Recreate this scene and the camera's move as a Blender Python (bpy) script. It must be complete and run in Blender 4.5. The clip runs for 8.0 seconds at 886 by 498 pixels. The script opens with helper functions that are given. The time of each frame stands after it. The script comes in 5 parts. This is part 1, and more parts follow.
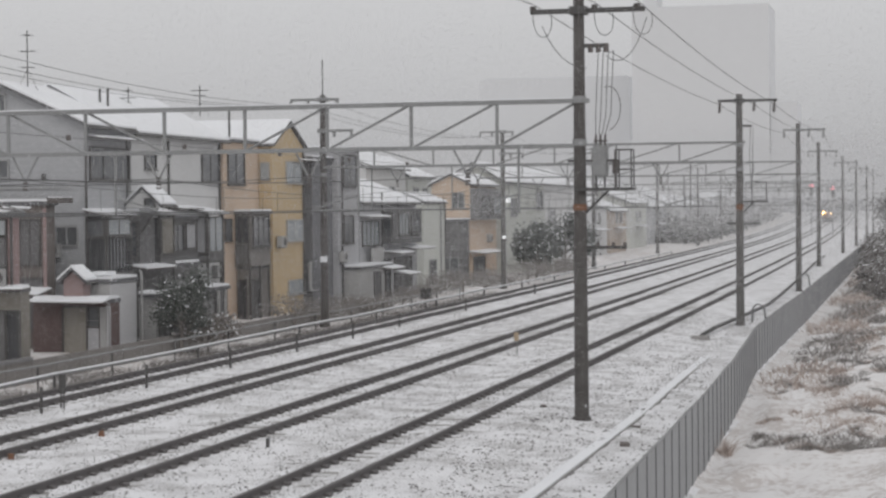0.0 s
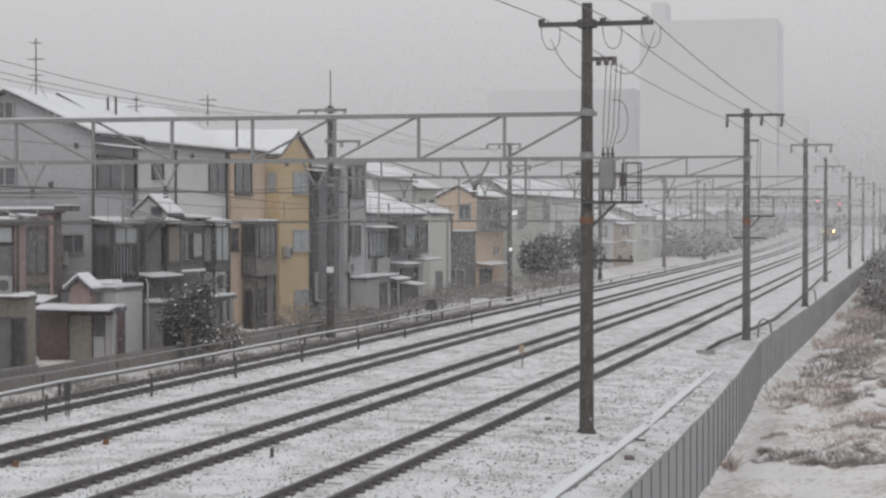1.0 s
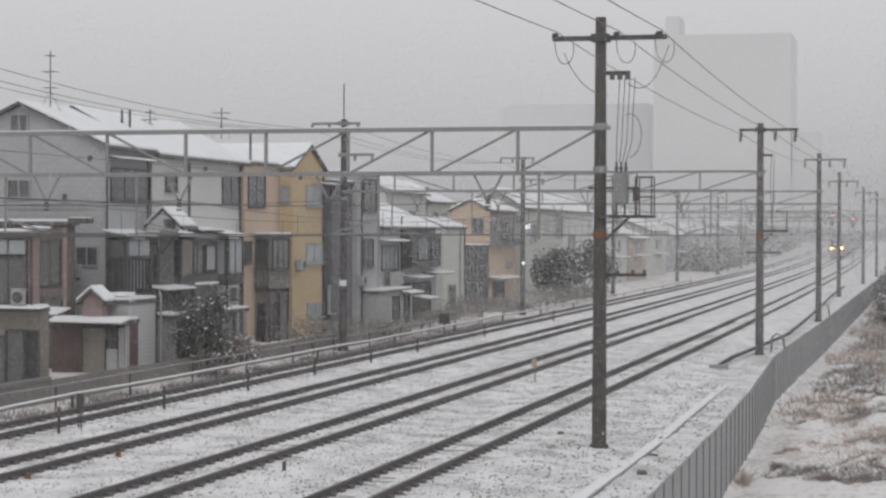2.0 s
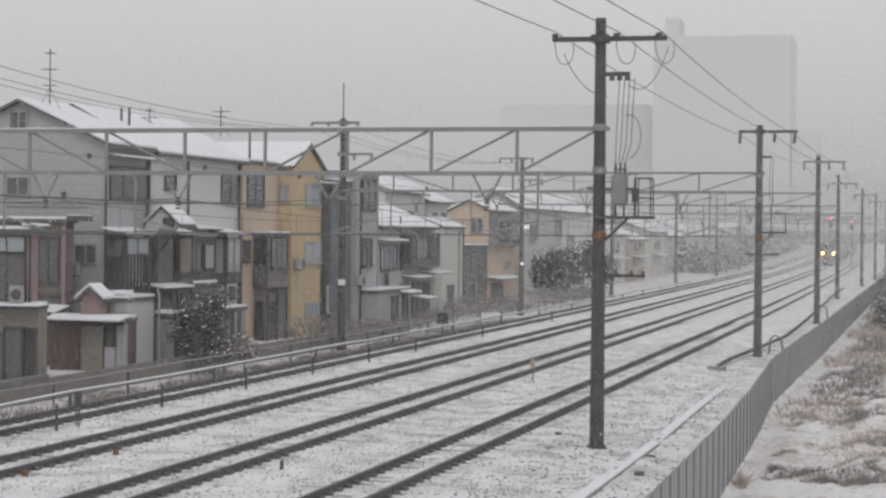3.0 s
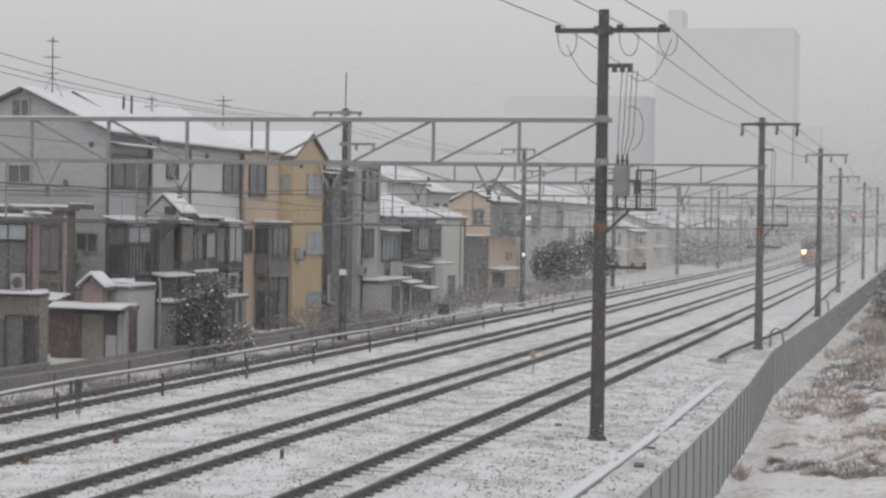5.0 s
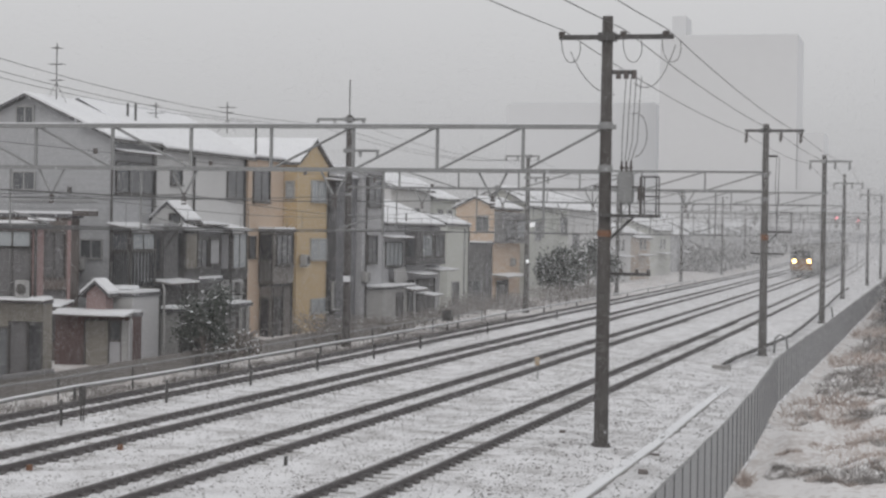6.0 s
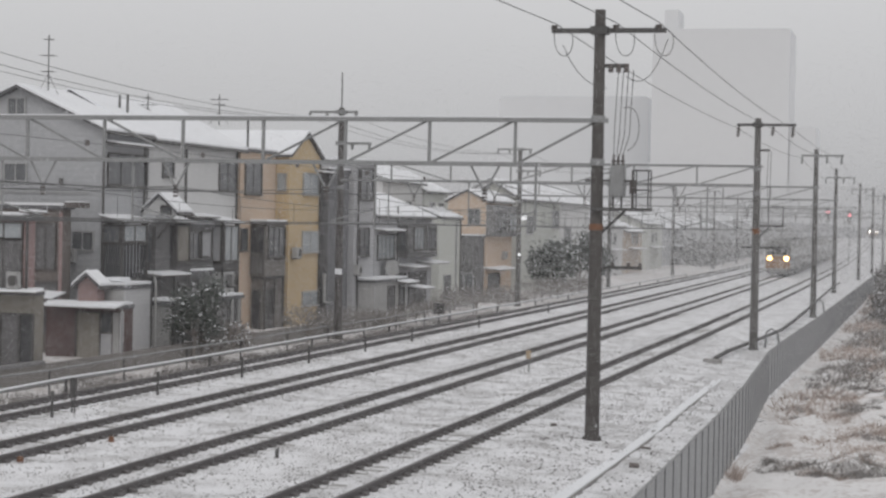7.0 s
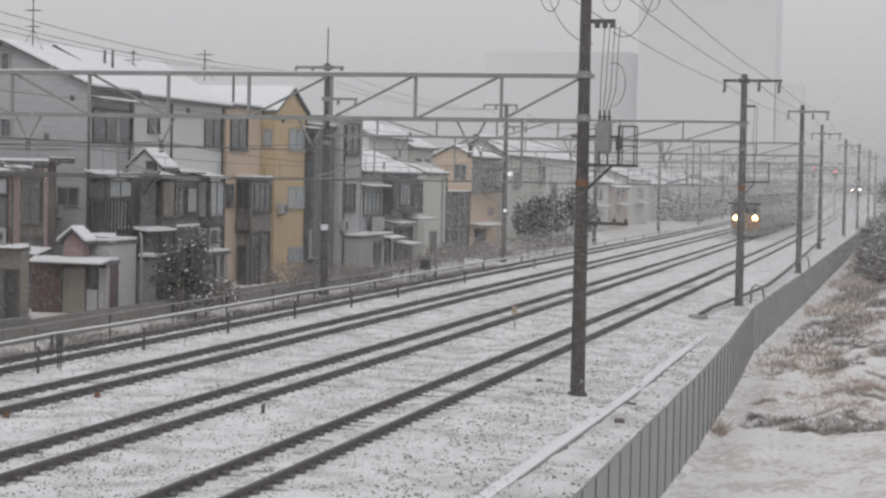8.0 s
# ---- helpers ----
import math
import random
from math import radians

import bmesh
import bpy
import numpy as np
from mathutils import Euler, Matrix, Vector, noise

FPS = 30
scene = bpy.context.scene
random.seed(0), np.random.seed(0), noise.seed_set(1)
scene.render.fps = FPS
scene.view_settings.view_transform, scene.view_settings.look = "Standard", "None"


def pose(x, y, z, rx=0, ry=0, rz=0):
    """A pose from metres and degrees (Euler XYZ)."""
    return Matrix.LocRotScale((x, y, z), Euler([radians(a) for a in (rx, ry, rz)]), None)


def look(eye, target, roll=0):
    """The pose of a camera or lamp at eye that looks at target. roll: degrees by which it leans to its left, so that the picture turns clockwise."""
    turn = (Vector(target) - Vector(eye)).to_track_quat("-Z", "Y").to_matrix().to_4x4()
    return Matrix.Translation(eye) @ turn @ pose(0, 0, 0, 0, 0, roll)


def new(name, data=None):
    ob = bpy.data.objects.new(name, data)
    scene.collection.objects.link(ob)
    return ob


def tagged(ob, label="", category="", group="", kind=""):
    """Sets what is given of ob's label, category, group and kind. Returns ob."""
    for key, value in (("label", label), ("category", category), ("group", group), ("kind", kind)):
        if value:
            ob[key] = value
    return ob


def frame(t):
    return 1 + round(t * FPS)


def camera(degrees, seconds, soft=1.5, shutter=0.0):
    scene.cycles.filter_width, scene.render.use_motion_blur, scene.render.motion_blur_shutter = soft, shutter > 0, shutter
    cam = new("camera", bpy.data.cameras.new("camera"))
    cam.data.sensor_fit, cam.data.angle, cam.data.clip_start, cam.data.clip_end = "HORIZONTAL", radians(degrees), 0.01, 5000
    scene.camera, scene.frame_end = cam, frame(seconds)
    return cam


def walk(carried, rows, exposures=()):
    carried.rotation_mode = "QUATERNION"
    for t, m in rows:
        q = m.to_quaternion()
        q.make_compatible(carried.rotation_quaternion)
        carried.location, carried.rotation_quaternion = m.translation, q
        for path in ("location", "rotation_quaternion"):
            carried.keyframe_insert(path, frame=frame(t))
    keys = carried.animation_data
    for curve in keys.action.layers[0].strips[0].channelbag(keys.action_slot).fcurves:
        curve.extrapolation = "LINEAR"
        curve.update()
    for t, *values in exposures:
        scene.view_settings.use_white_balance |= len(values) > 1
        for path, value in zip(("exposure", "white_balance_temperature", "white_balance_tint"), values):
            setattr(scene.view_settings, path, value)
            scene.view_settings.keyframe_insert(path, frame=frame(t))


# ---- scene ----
# A hand-held telephoto camera that stands on a footbridge and sways a little.
EYE = Vector((0.0, 0.0, 5.153))
# seconds, degrees turned left of the line, degrees of tilt, degrees of roll
SWAY = [
    (0, 13.840, -1.216, -0.535),
    (0.5, 13.832, -1.139, -0.176),
    (1, 14.026, -0.871, 0.020),
    (1.5, 14.359, -0.537, 0.039),
    (3, 14.375, -0.469, 0.555),
    (3.5, 14.409, -0.702, 0.599),
    (4, 14.317, -0.743, 0.675),
    (4.5, 14.301, -0.806, 0.867),
    (6, 14.534, -0.554, 0.919),
    (6.5, 14.449, -0.554, 0.891),
    (7, 14.286, -0.758, 1.114),
    (7.5, 13.983, -1.444, 1.174),
    (8, 13.844, -2.064, 1.148),
]


def aim(yaw, tilt, roll):
    a, b = radians(yaw), radians(tilt)
    way = Vector((-math.sin(a) * math.cos(b), math.cos(a) * math.cos(b), math.sin(b)))
    return look(EYE, EYE + way * 50, roll)


cam = camera(25.90, 8.0, soft=2.5)
walk(cam, [(t, aim(y, p, r)) for t, y, p, r in SWAY])

# ---- light: an even snow-cloud sky ----
world = bpy.data.worlds.new("snow_sky")
scene.world = world
world.use_nodes = True
wn = world.node_tree
wn.nodes.clear()
sky = wn.nodes.new("ShaderNodeTexSky")
sky.sky_type = "NISHITA"
sky.sun_disc = False
sky.sun_elevation = radians(35)
sky.sun_rotation = radians(160)
sky.air_density, sky.dust_density = 2.0, 6.0
grey = wn.nodes.new("ShaderNodeHueSaturation")
grey.inputs["Saturation"].default_value = 0.05
cloud = wn.nodes.new("ShaderNodeMix")
cloud.data_type = "RGBA"
cloud.inputs[0].default_value = 0.93
spot = wn.nodes.new("ShaderNodeTexCoord")
axes = wn.nodes.new("ShaderNodeSeparateXYZ")
rise = wn.nodes.new("ShaderNodeMapRange")
rise.inputs[1].default_value, rise.inputs[2].default_value = 0.0, 0.13
deck = wn.nodes.new("ShaderNodeMix")
deck.data_type = "RGBA"
deck.inputs[6].default_value = (4.63, 4.64, 4.75, 1)
deck.inputs[7].default_value = (6.22, 6.23, 6.35, 1)
wn.links.new(spot.outputs["Generated"], axes.inputs[0])
wn.links.new(axes.outputs["Z"], rise.inputs[0])
wn.links.new(rise.outputs[0], deck.inputs[0])
wn.links.new(deck.outputs[2], cloud.inputs[7])
back = wn.nodes.new("ShaderNodeBackground")
back.inputs["Strength"].default_value = 0.1
wout = wn.nodes.new("ShaderNodeOutputWorld")
wn.links.new(sky.outputs[0], grey.inputs["Color"])
wn.links.new(grey.outputs[0], cloud.inputs[6])
wn.links.new(cloud.outputs[2], back.inputs["Color"])
wn.links.new(back.outputs[0], wout.inputs[0])
sun = new("sun", bpy.data.lights.new("sun", "SUN"))
sun.data.energy, sun.data.angle, sun.data.color = 0.5, radians(40), (1.0, 0.97, 0.94)
sun.matrix_world = look((0, 0, 60), (-14, 34, 18))
scene.view_settings.exposure = 0.05


# ---- materials ----
def mat(name, base, rough=0.8, second=None, big=0.6, fine=9.0, amount=0.5, bump=0.15, metal=0.0, ribs=None, dusting=0.0, ramp=(0.35, 0.7)):
    """base and second colour mixed by noise at two scales (per metre); ribs: (axis, per metre, depth); dusting: wind-blown snow in patches."""
    m = bpy.data.materials.new(name)
    m.use_nodes = True
    nt = m.node_tree
    n, l = nt.nodes, nt.links
    bsdf = n["Principled BSDF"]
    second = second or tuple(c * 0.65 for c in base)
    co = n.new("ShaderNodeTexCoord")
    geo = n.new("ShaderNodeNewGeometry")
    where = geo.outputs["Position"]
    n1, n2 = n.new("ShaderNodeTexNoise"), n.new("ShaderNodeTexNoise")
    n1.inputs["Scale"].default_value, n1.inputs["Detail"].default_value = big, 5
    n2.inputs["Scale"].default_value, n2.inputs["Detail"].default_value = fine, 4
    l.new(where, n1.inputs["Vector"])
    l.new(where, n2.inputs["Vector"])
    mid = n.new("ShaderNodeMath")
    mid.operation = "MULTIPLY_ADD"
    mid.inputs[1].default_value = 0.5
    half = n.new("ShaderNodeMath")
    half.operation = "MULTIPLY"
    half.inputs[1].default_value = 0.5
    l.new(n2.outputs[0], half.inputs[0])
    l.new(n1.outputs[0], mid.inputs[0])
    l.new(half.outputs[0], mid.inputs[2])
    span = n.new("ShaderNodeMapRange")
    span.inputs[1].default_value, span.inputs[2].default_value = ramp
    span.inputs[4].default_value = amount
    l.new(mid.outputs[0], span.inputs[0])
    mix = n.new("ShaderNodeMix")
    mix.data_type = "RGBA"
    mix.inputs[6].default_value = (*base, 1)
    mix.inputs[7].default_value = (*second, 1)
    l.new(span.outputs[0], mix.inputs[0])
    colour = mix.outputs[2]
    if dusting:
        n3 = n.new("ShaderNodeTexNoise")
        n3.inputs["Scale"].default_value, n3.inputs["Detail"].default_value = 5.0, 6
        l.new(where, n3.inputs["Vector"])
        sp = n.new("ShaderNodeMapRange")
        sp.inputs[1].default_value, sp.inputs[2].default_value = 0.75 - dusting * 0.5, 0.85 - dusting * 0.3
        l.new(n3.outputs[0], sp.inputs[0])
        mx = n.new("ShaderNodeMix")
        mx.data_type = "RGBA"
        mx.inputs[7].default_value = (0.78, 0.79, 0.82, 1)
        l.new(sp.outputs[0], mx.inputs[0])
        l.new(colour, mx.inputs[6])
        colour = mx.outputs[2]
    l.new(colour, bsdf.inputs["Base Color"])
    bsdf.inputs["Roughness"].default_value = rough
    bsdf.inputs["Metallic"].default_value = metal
    height = mid.outputs[0]
    if ribs:
        axis, per, depth = ribs
        wv = n.new("ShaderNodeTexWave")
        wv.wave_type, wv.bands_direction, wv.wave_profile = "BANDS", axis, "SIN"
        wv.inputs["Scale"].default_value = per * math.pi / 10
        l.new(where, wv.inputs["Vector"])
        add = n.new("ShaderNodeMath")
        add.operation = "MULTIPLY_ADD"
        add.inputs[1].default_value = depth
        l.new(wv.outputs["Color"], add.inputs[0])
        l.new(height, add.inputs[2])
        height = add.outputs[0]
    bp = n.new("ShaderNodeBump")
    bp.inputs["Strength"].default_value = bump
    bp.inputs["Distance"].default_value = 0.05
    l.new(height, bp.inputs["Height"])
    l.new(bp.outputs[0], bsdf.inputs["Normal"])
    return m


def glow(name, colour, strength):
    m = bpy.data.materials.new(name)
    m.use_nodes = True
    b = m.node_tree.nodes["Principled BSDF"]
    b.inputs["Base Color"].default_value = (0.8, 0.8, 0.8, 1)
    b.inputs["Emission Color"].default_value = (*colour, 1)
    b.inputs["Emission Strength"].default_value = strength
    return m


def glass(name, tint):
    m = bpy.data.materials.new(name)
    m.use_nodes = True
    b = m.node_tree.nodes["Principled BSDF"]
    b.inputs["Base Color"].default_value = (*tint, 1)
    b.inputs["Roughness"].default_value = 0.12
    b.inputs["Specular IOR Level"].default_value = 0.6
    return m


SNOW = mat("snow", (0.86, 0.87, 0.89), 0.75, (0.74, 0.75, 0.78), 0.5, 6.0, 0.6, 0.3)
BALLAST_SNOW = mat("snow_over_ballast", (0.84, 0.84, 0.86), 0.85, (0.36, 0.35, 0.345), 0.9, 20.0, 0.9, 1.0, ramp=(0.455, 0.65))
MEADOW_SNOW = mat("snow_over_dry_grass", (0.76, 0.748, 0.748), 0.9, (0.44, 0.39, 0.365), 0.7, 6.0, 0.62, 0.9, ramp=(0.475, 0.575))
STEEL_RAIL = mat("rusty_rail_steel", (0.13, 0.124, 0.125), 0.65, (0.165, 0.15, 0.145), 2, 20, 0.7, 0.1, 0.1)
SLEEPER = mat("concrete_sleeper", (0.36, 0.35, 0.34), 0.85, (0.22, 0.21, 0.20), 2, 14, 0.7, 0.3, dusting=0.3)
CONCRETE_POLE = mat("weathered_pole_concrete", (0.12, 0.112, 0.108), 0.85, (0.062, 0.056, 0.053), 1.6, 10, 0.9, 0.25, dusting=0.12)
# Paler copy for the farther poles: snow haze is mixed into its colour.
MID_POLE = mat("hazed_weathered_pole_concrete", (0.165, 0.16, 0.155), 0.85, (0.10, 0.095, 0.09), 1.4, 9, 0.9, 0.25, dusting=0.12)
STEEL_GREY = mat("galvanised_steel", (0.30, 0.305, 0.305), 0.65, (0.21, 0.21, 0.21), 1.2, 15, 0.8, 0.1, 0.1, dusting=0.15)
DARK_STEEL = mat("dark_painted_steel", (0.095, 0.092, 0.09), 0.65, (0.06, 0.058, 0.057), 1.5, 12, 0.7, 0.1, 0.0)
WIRE = mat("wire_copper_dull", (0.13, 0.13, 0.13), 0.6, None, 2, 10, 0.5, 0.0, 0.3)
PORCELAIN = mat("brown_porcelain", (0.12, 0.105, 0.10), 0.4, None, 3, 12, 0.4, 0.0)
FENCE_SHEET = mat("dull_fence_sheet", (0.37, 0.375, 0.385), 0.7, (0.28, 0.285, 0.29), 0.8, 9, 0.8, 0.25, 0.0, ribs=("Y", 7, 0.8))
ORANGE = mat("orange_band", (0.22, 0.105, 0.06), 0.7, (0.14, 0.085, 0.06), 3, 15, 0.7, 0.05)
YELLOW_SIGN = mat("yellow_sign_paint", (0.44, 0.35, 0.25), 0.7, None, 3, 15, 0.4, 0.05)
LAMP_WARM = glow("headlight_glow", (1.0, 0.54, 0.16), 11.0)
LAMP_WHITE = glow("white_headlight_glow", (1.0, 0.95, 0.88), 7.0)
LAMP_RED = glow("red_signal_glow", (1.0, 0.10, 0.16), 2.6)
LAMP_PALE = glow("pale_lamp_glow", (0.95, 0.97, 1.0), 0.6)
PANE = glass("window_glass", (0.13, 0.135, 0.142))
PANE_PALE = glass("frosted_window_glass", (0.36, 0.385, 0.40))


# ---- mesh helpers ----
def box(bm, x0, x1, y0, y1, z0, z1):
    vs = [bm.verts.new(p) for p in ((x0, y0, z0), (x1, y0, z0), (x1, y1, z0), (x0, y1, z0), (x0, y0, z1), (x1, y0, z1), (x1, y1, z1), (x0, y1, z1))]
    for f in ((3, 2, 1, 0), (4, 5, 6, 7), (0, 1, 5, 4), (1, 2, 6, 5), (2, 3, 7, 6), (3, 0, 4, 7)):
        bm.faces.new([vs[i] for i in f])
    return bm


def tube(bm, points, radius, seg=6, end=None):
    """A closed tube through points; radius may taper to end."""
    rings = []
    last = len(points) - 1
    for i, p in enumerate(points):
        p = Vector(p)
        way = (Vector(points[min(i + 1, last)]) - Vector(points[max(i - 1, 0)])).normalized()
        side = way.cross(Vector((0, 0, 1)) if abs(way.z) < 0.9 else Vector((0, 1, 0))).normalized()
        up = side.cross(way)
        r = radius if end is None else radius + (end - radius) * i / last
        rings.append([bm.verts.new(p + (side * math.cos(a) + up * math.sin(a)) * r) for a in (2 * math.pi * k / seg for k in range(seg))])
    for a, b in zip(rings, rings[1:]):
        for k in range(seg):
            bm.faces.new((a[k], a[(k + 1) % seg], b[(k + 1) % seg], b[k]))
    bm.faces.new(rings[0][::-1])
    bm.faces.new(rings[-1])
    return bm


def prism(bm, outline, lift):
    """A solid from a planar outline pushed along lift."""
    a = [bm.verts.new(p) for p in outline]
    b = [bm.verts.new(Vector(p) + Vector(lift)) for p in outline]
    bm.faces.new(a[::-1])
    bm.faces.new(b)
    for i in range(len(a)):
        j = (i + 1) % len(a)
        bm.faces.new((a[i], a[j], b[j], b[i]))
    return bm


def solid(bm, name, material, smooth=False):
    bmesh.ops.recalc_face_normals(bm, faces=bm.faces)
    me = bpy.data.meshes.new(name)
    bm.to_mesh(me)
    bm.free()
    me.materials.append(material)
    if smooth:
        for p in me.polygons:
            p.use_smooth = True
    return me


def part(name, bm, material, parent, label="", smooth=False):
    ob = new(name, solid(bm, name, material, smooth))
    ob.parent = parent
    if label:
        ob["label"] = label
    return ob


def thing(name, label, category, at=(0, 0, 0), group="", kind=""):
    ob = new(name)
    ob.location = at
    ob.empty_display_size = 0.2
    return tagged(ob, label, category, group, kind)


def made(name, bm, material, label, category, group="", kind="", smooth=False):
    return tagged(new(name, solid(bm, name, material, smooth)), label, category, group, kind)


# ---- the line: four tracks on a very long curve that climbs far away ----
TRACKS = (-11.3, -15.62, -19.9, -23.82)
GAUGE = 1.22


def bend(y):
    """Sideways shift of the line at y."""
    y0 = min(y, 200.0)
    return -0.0000422 * (y0 - 51) ** 2 - 0.01256 * max(y - 200.0, 0.0)


def climb(y):
    return 0.000036 * max(min(y, 560.0) - 250.0, 0.0) ** 2


def ground_z(x, y):
    """Height of the snow: ballast shoulders, a ditch before the houses, a bank by the fence."""
    u = x - bend(y)
    if u > -9.6:
        bed = -0.17 - 0.15 * min(max((u + 9.6) / 1.2, 0), 1) - 0.2 * min(max((u + 7.4) / 2.5, 0), 1)
    elif u < -25.2:
        bed = -0.17 - 0.75 * min(max((-25.2 - u) / 3.0, 0), 1) + 0.45 * min(max((-29.5 - u) / 3.5, 0), 1)
    else:
        bed = -0.17
        for a, b in zip(TRACKS, TRACKS[1:]):
            m = (a + b) / 2
            if abs(u - m) < 0.9:
                bed -= 0.07 * (1 - abs(u - m) / 0.9)
    past = x - fence_x(y)
    bed -= 0.22 * min(max((past + 0.2) / 0.4, 0), 1)
    if past > 0.5:
        bed += 0.07 * min(past - 0.5, 8)
        bed += 0.26 * noise.noise((x * 0.9, y * 0.55, 4.0)) + 0.14 * noise.noise((x * 2.2, y * 1.3, 8.0))
    rough = 0.05 if -25.2 < u < -9.6 else 0.12
    if u > -9.6:
        bed += 0.05 * noise.noise((x * 0.9, y * 0.6, 1.7))
    return bed + rough * 0.5 * noise.noise((x * 2.3, y * 1.6, 0)) + climb(y)


def sheet(xs, ys, material, name, label):
    verts = [(x, y, ground_z(x, y)) for y in ys for x in xs]
    w = len(xs)
    faces = [(j * w + i, j * w + i + 1, (j + 1) * w + i + 1, (j + 1) * w + i) for j in range(len(ys) - 1) for i in range(w - 1)]
    me = bpy.data.meshes.new(name)
    me.from_pydata(verts, [], faces)
    for p in me.polygons:
        p.use_smooth = True
    me.materials.append(material)
    return tagged(new(name, me), label, "ground", kind="structure")


def fence_x(y):
    knots = ((10, -4.1), (33, -4.45), (43, -4.6), (53, -4.87), (66.5, -5.4), (79, -5.42), (95, -5.35), (158, -5.45), (260, -5.6))
    for (a, xa), (b, xb) in zip(knots, knots[1:]):
        if y <= b:
            return xa + (xb - xa) * (y - a) / (b - a)
    return knots[-1][1]



def spaced(lo, hi, step):
    return [lo + step * i for i in range(int(round((hi - lo) / step)) + 1)]


ground = sheet(
    [-3000, -900, -300, -120, -70] + spaced(-50, -27, 1.0) + spaced(-26.5, -6.5, 0.5) + spaced(-6.2, 3.1, 0.3) + [4, 6, 9, 14, 22, 40, 90, 300, 900, 3000],
    [-600, -150, -40, 0, 10] + spaced(20, 70, 0.6) + spaced(71, 130, 1.5) + spaced(134, 300, 6) + [320, 345, 370, 400, 440, 480, 530, 560, 600, 900],
    BALLAST_SNOW, "ground", "thin fresh snow over stone ballast, dirt and dry grass")
ground.data.materials.append(MEADOW_SNOW)
for poly in ground.data.polygons:
    u = poly.center.x - bend(poly.center.y)
    if poly.center.x > (fence_x(poly.center.y) if poly.center.y < 260 else -6.2) or u < -26.4:
        poly.material_index = 1
far_ground = made("far_ground", box(bmesh.new(), -4000, 4000, 898, 4500, -3.0, climb(600) - 0.3), SNOW, "snow-covered land running to the horizon", "ground", kind="structure")

# rails and sleepers
RAIL_PROFILE = ((-0.035, 0.0), (0.035, 0.0), (0.035, -0.04), (0.01, -0.05), (0.01, -0.14), (0.065, -0.165), (-0.065, -0.165), (-0.01, -0.14), (-0.01, -0.05), (-0.035, -0.04))


def rail_mesh(x0, ys):
    bm = bmesh.new()
    rings = []
    for y in ys:
        rings.append([bm.verts.new((x0 + bend(y) + a, y, b + climb(y))) for a, b in RAIL_PROFILE])
    for r, s in zip(rings, rings[1:]):
        for k in range(10):
            bm.faces.new((r[k], r[(k + 1) % 10], s[(k + 1) % 10], s[k]))
    return bm


SLEEPER_MESH = solid(box(bmesh.new(), -1.05, 1.05, -0.12, 0.12, -0.27, -0.174), "sleeper", SLEEPER)
FASTENING_MESH = solid(prism(bmesh.new(), [(-0.16, -0.09, -0.2), (0.16, -0.09, -0.2), (0.14, -0.09, -0.13), (0.07, -0.09, -0.105), (-0.07, -0.09, -0.105), (-0.14, -0.09, -0.13)], (0, 0.18, 0)), "rail_fastening", STEEL_RAIL)
for i, x0 in enumerate(TRACKS):
    track = thing("railway_track", "railway track with dark rusty rails, snow between the sleepers", "railway track", (x0, 40, 0), "parallel railway tracks")
    for side in (-GAUGE / 2, GAUGE / 2):
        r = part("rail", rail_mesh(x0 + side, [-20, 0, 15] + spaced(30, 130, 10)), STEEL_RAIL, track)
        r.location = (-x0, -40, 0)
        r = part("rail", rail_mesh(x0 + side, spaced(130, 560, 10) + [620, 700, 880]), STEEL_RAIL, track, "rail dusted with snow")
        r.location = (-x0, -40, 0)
    for k in range(170):
        s = new("sleeper", SLEEPER_MESH)
        s.parent = track
        y = 26 + k * 0.62
        s.location = (bend(y), y - 40, 0.0)
        if k < 150:
            for side in (-GAUGE / 2, GAUGE / 2):
                c = new("rail_fastening", FASTENING_MESH)
                c.parent = track
                c.location = (bend(y) + side, y - 40, climb(y))

# ---- overhead line poles and gantries ----


def crossarm(pole, z, x0, x1, droops, material=DARK_STEEL):
    bm = bmesh.new()
    box(bm, x0, x1, -0.06, 0.06, z - 0.06, z + 0.06)
    box(bm, -0.22, 0.22, -0.2, 0.2, z - 0.1, z + 0.1)
    part("crossarm", bm, material, pole)
    for x, dz in droops:
        bm = bmesh.new()
        tube(bm, [(x, 0, z), (x - 0.03, 0, z + dz * 0.5), (x - 0.06, 0, z + dz)], 0.045, 6)
        for j in range(3):
            a = z + dz * (0.3 + 0.25 * j)
            tube(bm, [(x - 0.04, 0, a - 0.03), (x - 0.04, 0, a + 0.03)], 0.085, 8)
        part("insulator", bm, PORCELAIN if material is DARK_STEEL else material, pole)


def line_pole(x, y, top, base=-0.4, r=0.19, material=CONCRETE_POLE, label="tall weathered concrete overhead line pole"):
    pole = thing("line_pole", label, "pole", (x, y, climb(y)), "overhead line poles")
    part("shaft", tube(bmesh.new(), [(0, 0, base), (0, 0, top * 0.5), (0, 0, top)], r, 14, r * 0.72), material, pole, smooth=False)
    part("footing", tube(bmesh.new(), [(0, 0, base - 0.1), (0, 0, base + 0.16)], r + 0.07, 12, r + 0.05), material, pole)
    for z in (7.9, 6.8):
        part("clamp", tube(bmesh.new(), [(0, 0, z - 0.09), (0, 0, z + 0.09)], r * 0.98, 12), STEEL_GREY, pole)
    return pole


